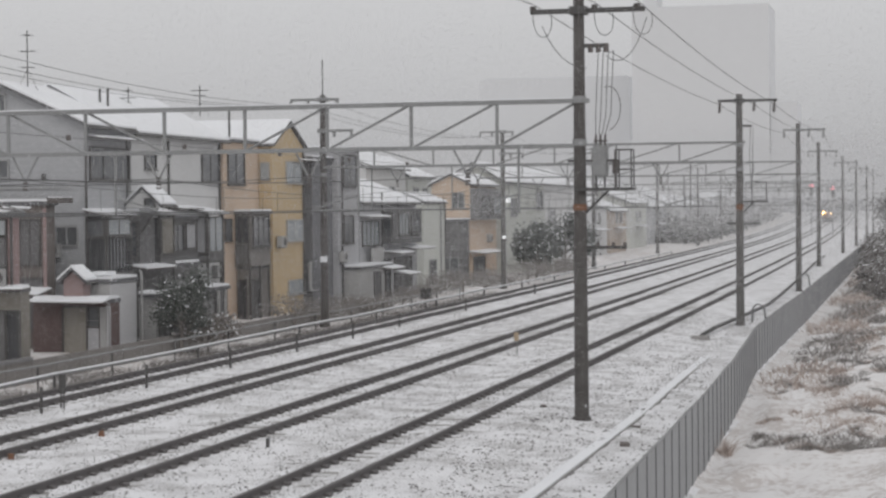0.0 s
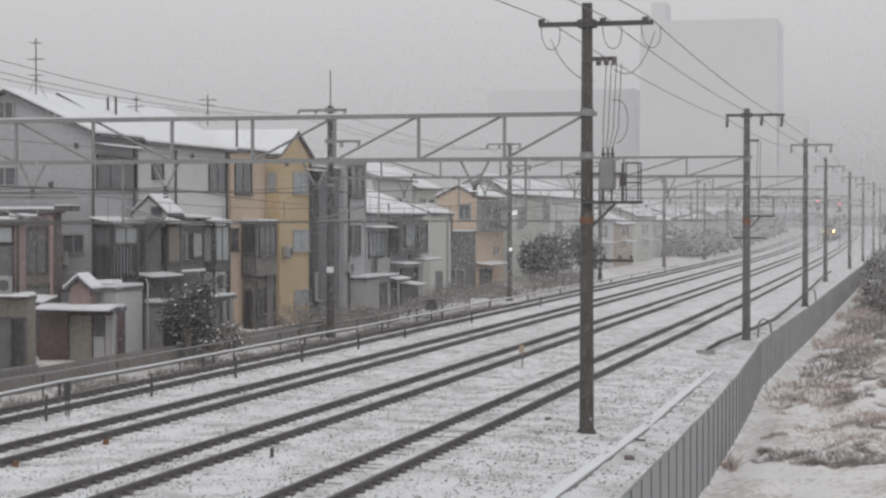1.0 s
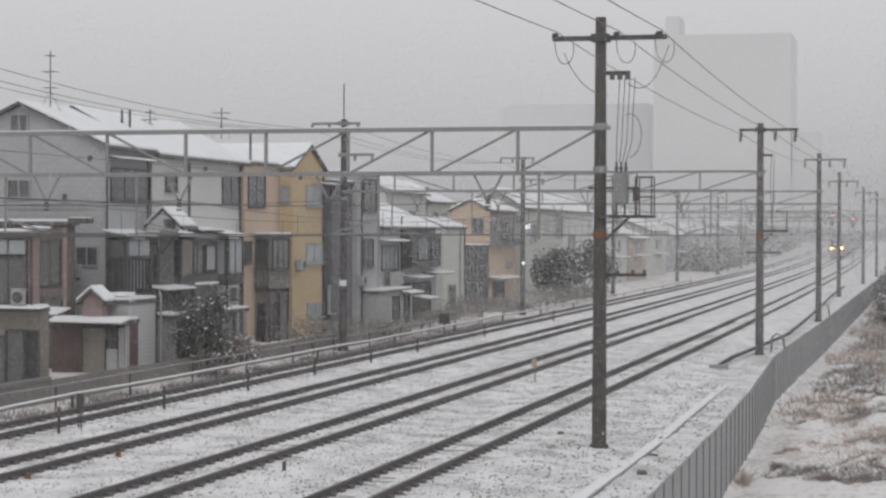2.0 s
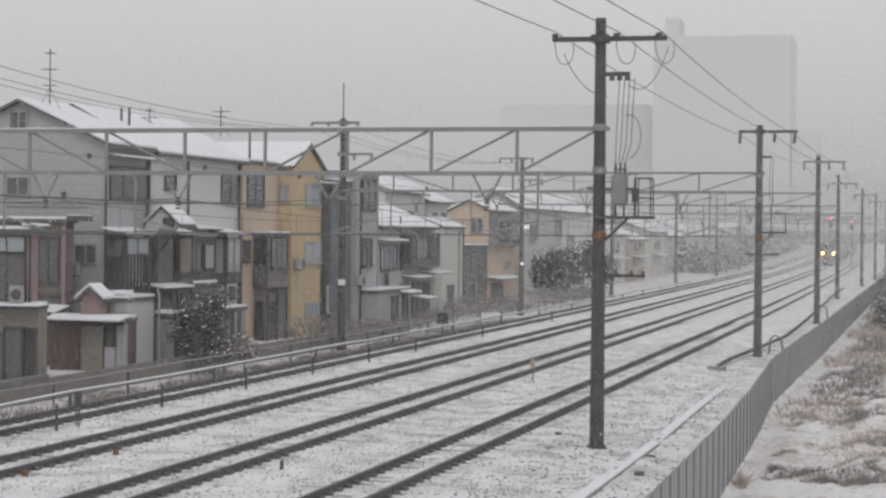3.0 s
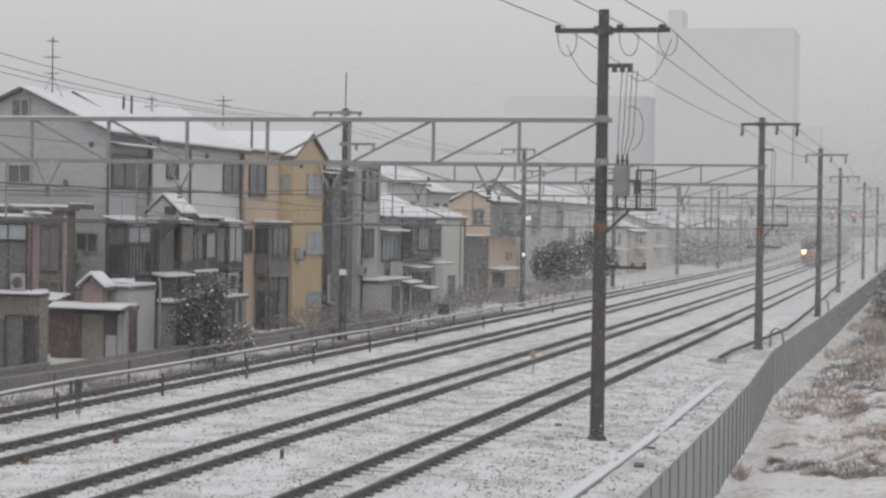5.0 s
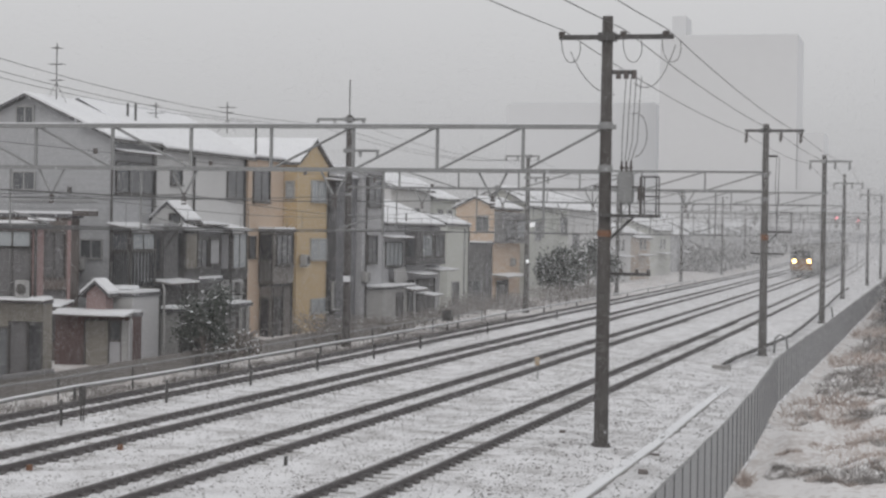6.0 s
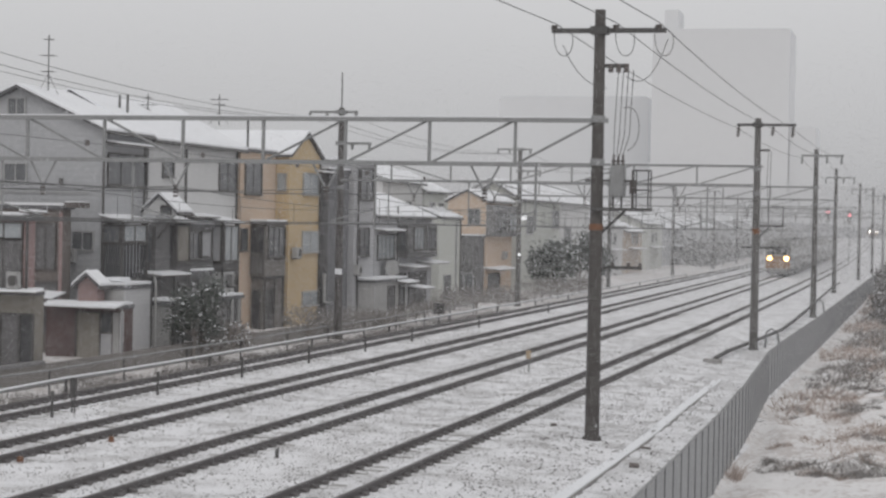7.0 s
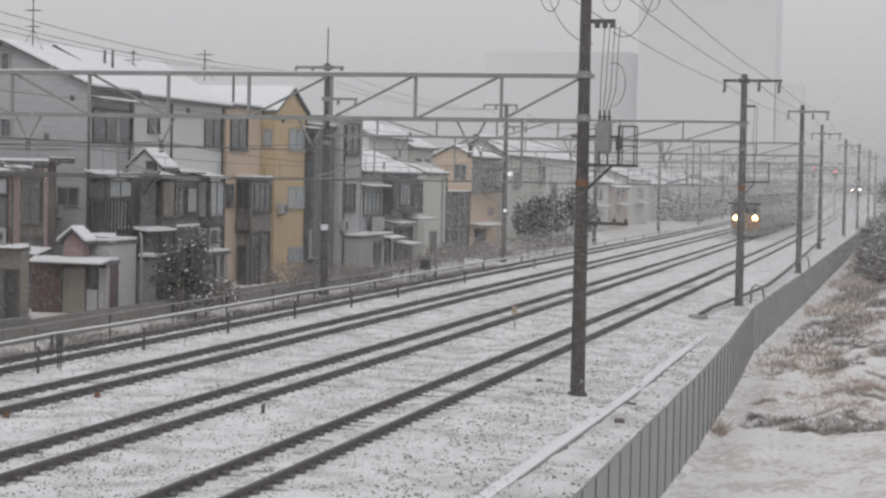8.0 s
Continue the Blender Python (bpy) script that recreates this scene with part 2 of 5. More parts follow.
poles = {}
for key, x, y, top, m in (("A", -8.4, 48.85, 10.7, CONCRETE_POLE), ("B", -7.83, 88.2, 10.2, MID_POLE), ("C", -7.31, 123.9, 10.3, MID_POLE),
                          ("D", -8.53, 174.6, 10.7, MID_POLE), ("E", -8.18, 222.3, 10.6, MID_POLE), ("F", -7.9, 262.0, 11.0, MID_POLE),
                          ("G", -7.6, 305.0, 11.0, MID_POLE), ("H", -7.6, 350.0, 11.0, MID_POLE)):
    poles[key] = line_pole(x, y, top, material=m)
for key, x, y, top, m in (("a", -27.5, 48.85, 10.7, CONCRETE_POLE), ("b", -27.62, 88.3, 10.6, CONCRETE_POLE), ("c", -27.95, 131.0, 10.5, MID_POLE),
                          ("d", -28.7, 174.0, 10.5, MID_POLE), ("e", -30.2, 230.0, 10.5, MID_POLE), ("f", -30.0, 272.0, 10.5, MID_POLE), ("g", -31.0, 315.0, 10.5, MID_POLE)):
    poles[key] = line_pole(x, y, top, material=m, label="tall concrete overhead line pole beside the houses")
crossarm(poles["A"], 10.17, -1.25, 1.7, ((-1.15, 0.14), (0.45, 0.14), (1.55, 0.14)))
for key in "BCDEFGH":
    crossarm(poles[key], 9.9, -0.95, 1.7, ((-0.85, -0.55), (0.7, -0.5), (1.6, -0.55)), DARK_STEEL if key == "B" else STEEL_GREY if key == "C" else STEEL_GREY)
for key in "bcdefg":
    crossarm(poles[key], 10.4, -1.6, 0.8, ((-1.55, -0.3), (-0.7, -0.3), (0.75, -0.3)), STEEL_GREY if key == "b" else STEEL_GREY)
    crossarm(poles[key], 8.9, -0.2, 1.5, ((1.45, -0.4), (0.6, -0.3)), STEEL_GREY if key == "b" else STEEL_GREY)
part("lightning_rod", tube(bmesh.new(), [(0, 0, 10.5), (0, 0, 12.3)], 0.03, 6), DARK_STEEL, poles["b"])
part("reflector", box(bmesh.new(), -0.1, 0.22, -0.32, -0.2, 2.62, 2.9), SNOW, poles["b"], "white reflector plate")


def gantry(y, x0, x1, ztop, zlow, panel, material=STEEL_GREY, diagonal=True):
    g = thing("catenary_gantry", "grey steel lattice gantry beam with drop arms over the tracks", "gantry", ((x0 + x1) / 2, y, climb(y)), "overhead line gantries")
    w = (x1 - x0) / 2
    part("top_chord", box(bmesh.new(), -w, w + 0.25, -0.09, 0.09, ztop - 0.055, ztop + 0.055), material, g)
    part("bottom_chord", box(bmesh.new(), -w, w + 0.1, -0.09, 0.09, zlow - 0.055, zlow + 0.055), material, g)
    part("snow_cap", box(bmesh.new(), -w, w, -0.085, 0.085, ztop + 0.057, ztop + 0.085), SNOW, g, "thin line of snow")
    xs = [w, w - 0.94 * panel]
    while xs[-1] - panel > -w:
        xs.append(xs[-1] - panel)
    xs.append(-w)
    for i, (xb, xa) in enumerate(zip(xs, xs[1:])):
        if i:
            part("web_post", box(bmesh.new(), xb - 0.035, xb + 0.035, -0.05, 0.05, zlow, ztop), material, g)
        za, zb = (zlow, ztop) if i < 4 else (ztop, zlow)
        if i != 4:
            part("web_diagonal", tube(bmesh.new(), [(xa, 0, za), (xb, 0, zb)], 0.036, 6), material, g)
    for t in TRACKS:
        x = t + bend(y) - (x0 + x1) / 2
        bm = bmesh.new()
        tube(bm, [(x - 0.45, 0, zlow), (x - 0.05, 0, zlow - 0.75)], 0.03, 6)
        tube(bm, [(x + 0.35, 0, zlow), (x - 0.05, 0, zlow - 0.75)], 0.03, 6)
        part("hanger", bm, material, g)
        bm = bmesh.new()
        for j in range(4):
            tube(bm, [(x - 0.05, 0, zlow - 0.66 - 0.09 * j), (x - 0.05, 0, zlow - 0.71 - 0.09 * j)], 0.075, 8)
        part("insulator", bm, PORCELAIN, g)
        side = 1 if t > -18 else -1
        part("drop_arm", tube(bmesh.new(), [(x + 1.3 * side, 0, zlow), (x + 1.3 * side, 0, 5.0)], 0.035, 6), material, g)
        bm = bmesh.new()
        tube(bm, [(x + 1.3 * side, 0, 5.5), (x + 0.1 * side, 0, 5.18)], 0.025, 6)
        tube(bm, [(x + 1.3 * side, 0, 5.15), (x, 0, 5.12)], 0.02, 6)
        part("steady_arm", bm, material, g)
    return g


gantry(48.85, -27.5, -8.4, 7.87, 6.72, 2.3)
gantry(88.2, -27.6, -7.83, 8.02, 7.15, 2.9)
gantry(123.9, -27.9, -7.31, 7.9, 7.1, 3.0, STEEL_GREY)
gantry(174.4, -28.7, -8.53, 7.9, 7.1, 3.4, STEEL_GREY)
gantry(226.0, -30.0, -8.2, 7.9, 7.1, 4.0, STEEL_GREY)
gantry(268.0, -30.0, -8.0, 7.9, 7.1, 4.0, STEEL_GREY)
gantry(310.0, -31.0, -7.7, 7.9, 7.1, 4.0, STEEL_GREY)


# ---- wires ----
def wire_run(name, label, points, sag, r=0.011, group="", material=WIRE):
    """A run of wire in spans, each its own part."""
    run = thing(name, label, "wire", points[1], group)
    o = Vector(points[1])
    n = 9
    for a, b in zip(points, points[1:]):
        a, b = Vector(a) - o, Vector(b) - o
        bm = tube(bmesh.new(), [a.lerp(b, i / n) - Vector((0, 0, 4 * sag * (i / n) * (1 - i / n))) for i in range(n + 1)], r, 5)
        part("span", bm, material, run)
    return run


SUPPORTS = (-2.0, 48.85, 88.2, 123.9, 174.4, 226.0, 268.0, 310.0, 360.0, 420.0)
for t in TRACKS:
    wire_run("contact_wire", "thin taut overhead contact wire above a track", [(t + bend(y), y, 5.12 + climb(y)) for y in SUPPORTS], 0.03, 0.010, "contact wires")
    wire_run("messenger_wire", "sagging messenger wire above a contact wire", [(t + bend(y), y, 6.02 + climb(y)) for y in SUPPORTS], 0.45, 0.010, "messenger wires")
    for a, b in zip(SUPPORTS[1:5], SUPPORTS[2:6]):
        for i in range(1, 8):
            f = i / 8
            y = a + (b - a) * f
            top = 6.02 - 4 * 0.45 * f * (1 - f)
            made("dropper_wire", tube(bmesh.new(), [(t + bend(y), y, 5.1), (t + bend(y), y, top)], 0.007, 4), WIRE, "short dropper between messenger and contact wire", "wire", "dropper wires")
for da, db, z0 in ((-1.15, -0.91, 10.35), (0.45, 0.64, 10.35), (1.55, 1.54, 10.35)):
    pts = [(-8.0 + da, -1.0, 9.6)] + [(poles[k].location.x + (da if k == "A" else db), poles[k].location.y, (z0 if k == "A" else 9.75) + climb(poles[k].location.y)) for k in "ABCDEFGH"]
    wire_run("feeder_wire", "sagging power feeder wire between pole tops", pts, 0.22, 0.013, "feeder wires")
for da in (-1.58, -0.73, 0.72):
    pts = [(-27.5 + da, 10.0, 10.4)] + [(poles[k].location.x + da, poles[k].location.y, 10.1 + climb(poles[k].location.y)) for k in "abcdefg"]
    wire_run("feeder_wire", "sagging power feeder wire between pole tops", pts, 0.55, 0.011, "feeder wires")

# equipment on the near pole
A = poles["A"]
part("platform", box(bmesh.new(), -0.1, 1.4, -0.28, 0.28, 5.56, 5.64), DARK_STEEL, A, "dark steel platform")
part("brace", tube(bmesh.new(), [(0.1, 0, 4.95), (0.75, 0, 5.58)], 0.035, 6), DARK_STEEL, A)
bm = box(bmesh.new(), 0.36, 0.72, -0.2, 0.2, 5.93, 6.72)
bmesh.ops.bevel(bm, geom=bm.edges[:], offset=0.03, segments=2, affect="EDGES")
tr = part("transformer", bm, STEEL_GREY, A, "grey box transformer")
for i in range(3):
    bm = bmesh.new()
    tube(bm, [(0.42 + 0.12 * i, 0, 6.72), (0.42 + 0.12 * i, 0, 7.0)], 0.03, 6)
    tube(bm, [(0.42 + 0.12 * i, 0, 6.8), (0.42 + 0.12 * i, 0, 6.86)], 0.055, 8)
    part("bushing", bm, PORCELAIN, tr)
for i in range(2):
    part("leg", tube(bmesh.new(), [(0.42 + 0.22 * i, 0, 5.6), (0.42 + 0.22 * i, 0, 5.95)], 0.025, 6), DARK_STEEL, tr)
bm = bmesh.new()
tube(bm, [(0.92, 0, 5.62), (0.92, 0, 6.6)], 0.03, 6)
tube(bm, [(0.92, 0, 6.0), (0.92, 0, 6.35)], 0.08, 8)
part("arrester", bm, PORCELAIN, A, "dark surge arrester")
bm = bmesh.new()
for x in (0.98, 1.36):
    for y in (-0.24, 0.24):
        tube(bm, [(x, y, 5.62), (x, y, 6.6)], 0.018, 5)
for z in (6.1, 6.6):
    tube(bm, [(0.98, -0.24, z), (1.36, -0.24, z), (1.36, 0.24, z), (0.98, 0.24, z)], 0.016, 5)
part("guard_cage", bm, DARK_STEEL, A)
part("orange_band", tube(bmesh.new(), [(0, 0, 5.06), (0, 0, 5.22)], 0.184, 14), ORANGE, A, "orange warning band")
bm = box(bmesh.new(), 0.1, 0.75, -0.05, 0.05, 9.22, 9.32)
part("cable_bracket", bm, DARK_STEEL, A)
for i in range(3):
    bm = bmesh.new()
    tube(bm, [(0.3 + 0.2 * i, 0, 9.32), (0.3 + 0.2 * i, 0, 9.1)], 0.07, 8)
    part("insulator", bm, PORCELAIN, A)
for i in range(4):
    x = 0.45 + 0.13 * i
    part("down_lead", tube(bmesh.new(), [(x + 0.05, 0, 9.15), (x, 0, 8.2), (x - 0.03, 0, 7.5), (0.42 + 0.08 * i, 0, 7.0)], 0.011, 5), WIRE, A)


def loop(points, n=10):
    """A smooth curve through four points."""
    p = [Vector(q) for q in points]
    out = []
    for i in range(n + 1):
        t = i / n
        out.append(p[0] * (1 - t) ** 3 + p[1] * 3 * t * (1 - t) ** 2 + p[2] * 3 * t * t * (1 - t) + p[3] * t ** 3)
    return out


for x in (-1.1, 0.5, 1.5):
    part("jumper_loop", tube(bmesh.new(), loop([(x - 0.1, 0.1, 10.3), (x - 0.2, 0.0, 9.3), (x + 0.5, 0, 9.3), (x + 0.35, 0.2, 10.1)]), 0.011, 5), WIRE, A)
for pts in (((-0.95, 0, 9.8), (-0.7, 0, 9.2), (-0.3, -0.1, 8.7), (0.2, 0, 8.7)), ((0.7, 0, 9.0), (1.2, 0, 8.6), (1.5, 0, 9.2), (1.75, 0, 9.95)), ((0.65, 0, 8.2), (1.15, 0, 8.4), (1.2, 0, 7.2), (0.75, 0, 7.1))):
    part("jumper_loop", tube(bmesh.new(), loop(pts), 0.011, 5), WIRE, A)
part("side_arm", box(bmesh.new(), 0.1, 1.2, -0.04, 0.04, 4.07, 4.15), DARK_STEEL, A)
for x in (0.45, 0.85, 1.15):
    part("insulator", tube(bmesh.new(), [(x, 0, 4.08), (x, 0, 4.24)], 0.045, 8), PORCELAIN, A)
part("back_bracket", box(bmesh.new(), -0.3, 0.9, -0.05, 0.05, 6.3, 6.36), DARK_STEEL, A)
for z in (3.2, 3.3, 3.42, 3.55, 3.66):
    part("lashing_ring", tube(bmesh.new(), [(0, 0, z), (0, 0, z + 0.03)], 0.187, 14), MID_POLE, A, "wire lashing")
# equipment on the next pole
B = poles["B"]
part("platform", box(bmesh.new(), 0.1, 1.25, -0.2, 0.2, 5.28, 5.36), DARK_STEEL, B)
part("brace", tube(bmesh.new(), [(0.1, 0, 4.75), (0.6, 0, 5.3)], 0.035, 6), DARK_STEEL, B)
bm = bmesh.new()
tube(bm, [(1.2, 0, 5.3), (1.2, 0, 6.2), (0.7, 0, 6.2)], 0.035, 6)
part("guard_frame", bm, DARK_STEEL, B)
part("side_arm", box(bmesh.new(), -0.6, 0.9, -0.04, 0.04, 4.3, 4.37), DARK_STEEL, B)
part("bracket", box(bmesh.new(), 0.1, 0.55, -0.05, 0.05, 8.7, 8.8), DARK_STEEL, B)
for i in range(2):
    part("down_lead", tube(bmesh.new(), [(0.5 + 0.12 * i, 0, 8.7), (0.45 + 0.14 * i, 0, 7.4), (0.55, 0, 5.4)], 0.014, 5), WIRE, B)
part("orange_band", tube(bmesh.new(), [(0, 0, 4.95), (0, 0, 5.2)], 0.184, 14), ORANGE, B, "faded orange warning band")

# ---- line side ----
# sheet-metal fence that bends away from the path



SLATE_POST = mat("dark_grey_fence_post", (0.17, 0.17, 0.175), 0.7, None, 2, 12, 0.5, 0.1)
fence = thing("sheet_metal_fence", "long dull grey ribbed sheet-metal fence with thin posts", "fence", (fence_x(40), 40, -0.5))
y = 18.0
k = 0
while y < 235:
    step = 1.28
    a, b = Vector((fence_x(y), y, 0)), Vector((fence_x(y + step), y + step, 0))
    za, zb = climb(y) - 0.85, 0.96 + climb(y) + 0.03 * noise.noise((y * 0.3, 0, 0))
    n = Vector((0.012, 0, 0))
    o = Vector((-fence.location.x, -40, 0.5))
    bm = prism(bmesh.new(), [a + Vector((0, 0.02, za)) + o, b + Vector((0, -0.02, za)) + o, b + Vector((0, -0.02, zb)) + o, a + Vector((0, 0.02, zb)) + o], n)
    part("panel", bm, FENCE_SHEET, fence)
    bm = box(bmesh.new(), a.x + o.x - 0.01, a.x + o.x + 0.03, a.y + o.y - 0.02, a.y + o.y + 0.02, za + 0.5, zb + 0.53)
    part("post", bm, SLATE_POST, fence)
    bm = tube(bmesh.new(), [a + Vector((0, 0, zb + 0.51)) + Vector((o.x, o.y, 0)), b + Vector((0, 0, zb + 0.51)) + Vector((o.x, o.y, 0))], 0.028, 5)
    part("top_rail", bm, STEEL_GREY, fence)
    y += step
    k += 1

# concrete cable trough with a snowy lid, then a dark pipe
for i in range(29):
    y = 27 + i * 1.5
    x = -7.15 + (-0.25 if y > 50 else 0) * (y - 50) / 15
    bm = box(bmesh.new(), -0.16, 0.16, 0.01, 1.49, -0.1, 0.1)
    t = thing("cable_trough", "concrete cable trough section with a snowy lid", "cable trough", (x, y, -0.43 + 0.04 * noise.noise((y * 0.08, 7.0, 0))), "cable trough sections")
    t.rotation_euler = (0, 0, 0.008 * noise.noise((i * 1.7, 0, 0)))
    part("body", bm, SLEEPER, t)
    part("lid_snow", box(bmesh.new(), -0.15, 0.13, 0.0, 1.5, 0.104, 0.135), SNOW, t)
pts = [(-8.6, 79.2, -0.16), (-8.5, 83, -0.1), (-8.15, 89.5, -0.08), (-7.75, 96, -0.02), (-7.6, 102, -0.05), (-7.7, 112, -0.05), (-7.5, 121, 0.25), (-7.9, 128, 0.0), (-8.3, 147, 0.0), (-8.8, 175, 0.05), (-9.0, 196, 0.05)]
made("lineside_pipe", tube(bmesh.new(), pts, 0.085, 8), DARK_STEEL, "dark lineside cable duct lying across the snow", "pipe", smooth=True)
made("duct_end_board", box(bmesh.new(), -9.0, -8.3, 78.6, 79.3, -0.33, -0.17), SLEEPER, "weathered board lying in the snow at the duct's end", "board")
for i, (x, y, h) in enumerate(((-6.95, 90.5, 0.75), (-6.9, 127.5, 0.9))):
    made("bent_cable_riser", tube(bmesh.new(), [(x - 0.55, y, -0.35), (x - 0.5, y, h * 0.5), (x - 0.3, y, h * 0.75), (x, y, h * 0.6), (x + 0.1, y, -0.3)], 0.05, 6), STEEL_GREY, "pale bent cable riser beside a pole", "pipe", "cable risers", smooth=True)

second = thing("lineside_cable", "thin pale cable on low brackets before the plots", "cable", (-28, 60, 0))
pts = [(0.0, y - 60, 0.12 + 0.05 * noise.noise((y * 0.2, 9, 0))) for y in spaced(34, 118, 6)]
part("cable", tube(bmesh.new(), pts, 0.04, 6), STEEL_GREY, second, smooth=True)
for p in pts:
    part("bracket", tube(bmesh.new(), [(p[0], p[1], -1.0), p], 0.035, 6), DARK_STEEL, second)
spacer = thing("spacer_cable", "overhead cable carrying black insulators", "wire", (-26.2, 60, 7.5))
part("cable", tube(bmesh.new(), [(0, y - 60, 0.0) for y in spaced(20, 140, 10)], 0.011, 5), WIRE, spacer)
for y in (56.7, 66.7, 77.6, 87.9, 98.6):
    bm = tube(bmesh.new(), [(0, y - 60, -0.09), (0, y - 60, 0.0), (0, y - 60, 0.09)], 0.08, 8)
    part("insulator", bm, PORCELAIN, spacer)

# guard rail on thin posts along the far side
for x, y, h in ((-22.6, 47.0, 0.5), (-22.6, 54.2, 0.5), (-22.6, 61.5, 0.5), (-22.6, 68.7, 0.48), (-22.6, 76.1, 0.45), (-22.65, 83.6, 0.45), (-22.7, 97, 0.45), (-22.8, 116, 0.45)):
    made("marker_post", tube(bmesh.new(), [(x, y, -0.5), (x, y, h)], 0.045, 6), DARK_STEEL, "thin dark lineside post in the snow", "post", "lineside posts")
pts = [(-25.5 + bend(y) * 0.5 + 0.12 * noise.noise((y * 0.2, 3, 0)), y, 0.16 + 0.1 * noise.noise((y * 0.12, 0, 5))) for y in spaced(30, 210, 4)]
rail_guard = thing("guard_pipe", "long snow-topped pipe rail along the far edge of the tracks", "pipe rail", (-25.5, 60, 0))
o = Vector((25.5, -60, 0))
part("pipe", tube(bmesh.new(), [Vector(p) + o for p in pts], 0.045, 6), STEEL_GREY, rail_guard, smooth=True)
part("snow_cap", tube(bmesh.new(), [Vector(p) + o + Vector((0, 0, 0.035)) for p in pts], 0.04, 6), SNOW, rail_guard, smooth=True)
for p in pts[::3]:
    part("post", tube(bmesh.new(), [Vector((p[0], p[1], -0.9)) + o, Vector(p) + o], 0.05, 6), DARK_STEEL, rail_guard)

box_ob = thing("signal_box", "small dark trackside equipment box on two legs", "equipment box", (-22.6, 48.3, -0.17))
bm = box(bmesh.new(), -0.08, 0.08, -0.08, 0.08, 0.42, 0.92)
bmesh.ops.bevel(bm, geom=bm.edges[:], offset=0.02, segments=1, affect="EDGES")
part("case", bm, DARK_STEEL, box_ob)
for x in (-0.04, 0.04):
    part("leg", tube(bmesh.new(), [(x, 0, -0.1), (x, 0, 0.42)], 0.025, 6), DARK_STEEL, box_ob)
box_ob2 = thing("signal_box", "small dark trackside equipment box on a post", "equipment box", (-26.0, 101.5, -0.2))
part("case", box(bmesh.new(), -0.25, 0.25, -0.2, 0.2, 0.45, 1.0), DARK_STEEL, box_ob2)
part("leg", tube(bmesh.new(), [(0, 0, -0.4), (0, 0, 0.5)], 0.04, 6), DARK_STEEL, box_ob2)
sign = thing("trackside_sign", "small faded yellow trackside sign plate on a thin post", "sign", (-14.1, 68.2, -0.25))
part("plate", box(bmesh.new(), -0.09, 0.09, -0.02, 0.02, 0.58, 0.88), YELLOW_SIGN, sign)
part("post", tube(bmesh.new(), [(0.02, 0.03, -0.1), (0.02, 0.03, 0.95)], 0.025, 6), STEEL_GREY, sign)
part("foot", box(bmesh.new(), -0.35, 0.1, -0.06, 0.06, -0.03, 0.06), SLEEPER, sign)
made("marker_post", tube(bmesh.new(), [(-14.2, 41.0, -0.4), (-14.2, 41.0, 0.02)], 0.045, 8), DARK_STEEL, "short dark stump standing between the tracks", "post", "lineside posts")
for x, y in ((-18.8, 42.3), (-19.0, 38.0)):
    bm = bmesh.new()
    tube(bm, [(x, y, -0.25), (x, y, -0.05)], 0.09, 10, 0.06)
    made("marker_stone", bm, ORANGE, "small orange-painted marker in the snow", "marker", "orange markers")

# ---- trains ----
TRAIN_SIDE = mat("train_side_paint", (0.21, 0.21, 0.205), 0.5, (0.24, 0.23, 0.215), 0.4, 8, 0.7, 0.05)
TRAIN_FACE = mat("train_face_paint", (0.30, 0.17, 0.085), 0.5, (0.26, 0.16, 0.09), 0.8, 8, 0.6, 0.05)
TRAIN_ROOF = mat("train_roof_grey", (0.2, 0.2, 0.2), 0.8, (0.12, 0.12, 0.12), 0.5, 6, 0.8, 0.1, dusting=0.3)


TRAIN_GLASS = glass("train_window_glass", (0.05, 0.052, 0.05))


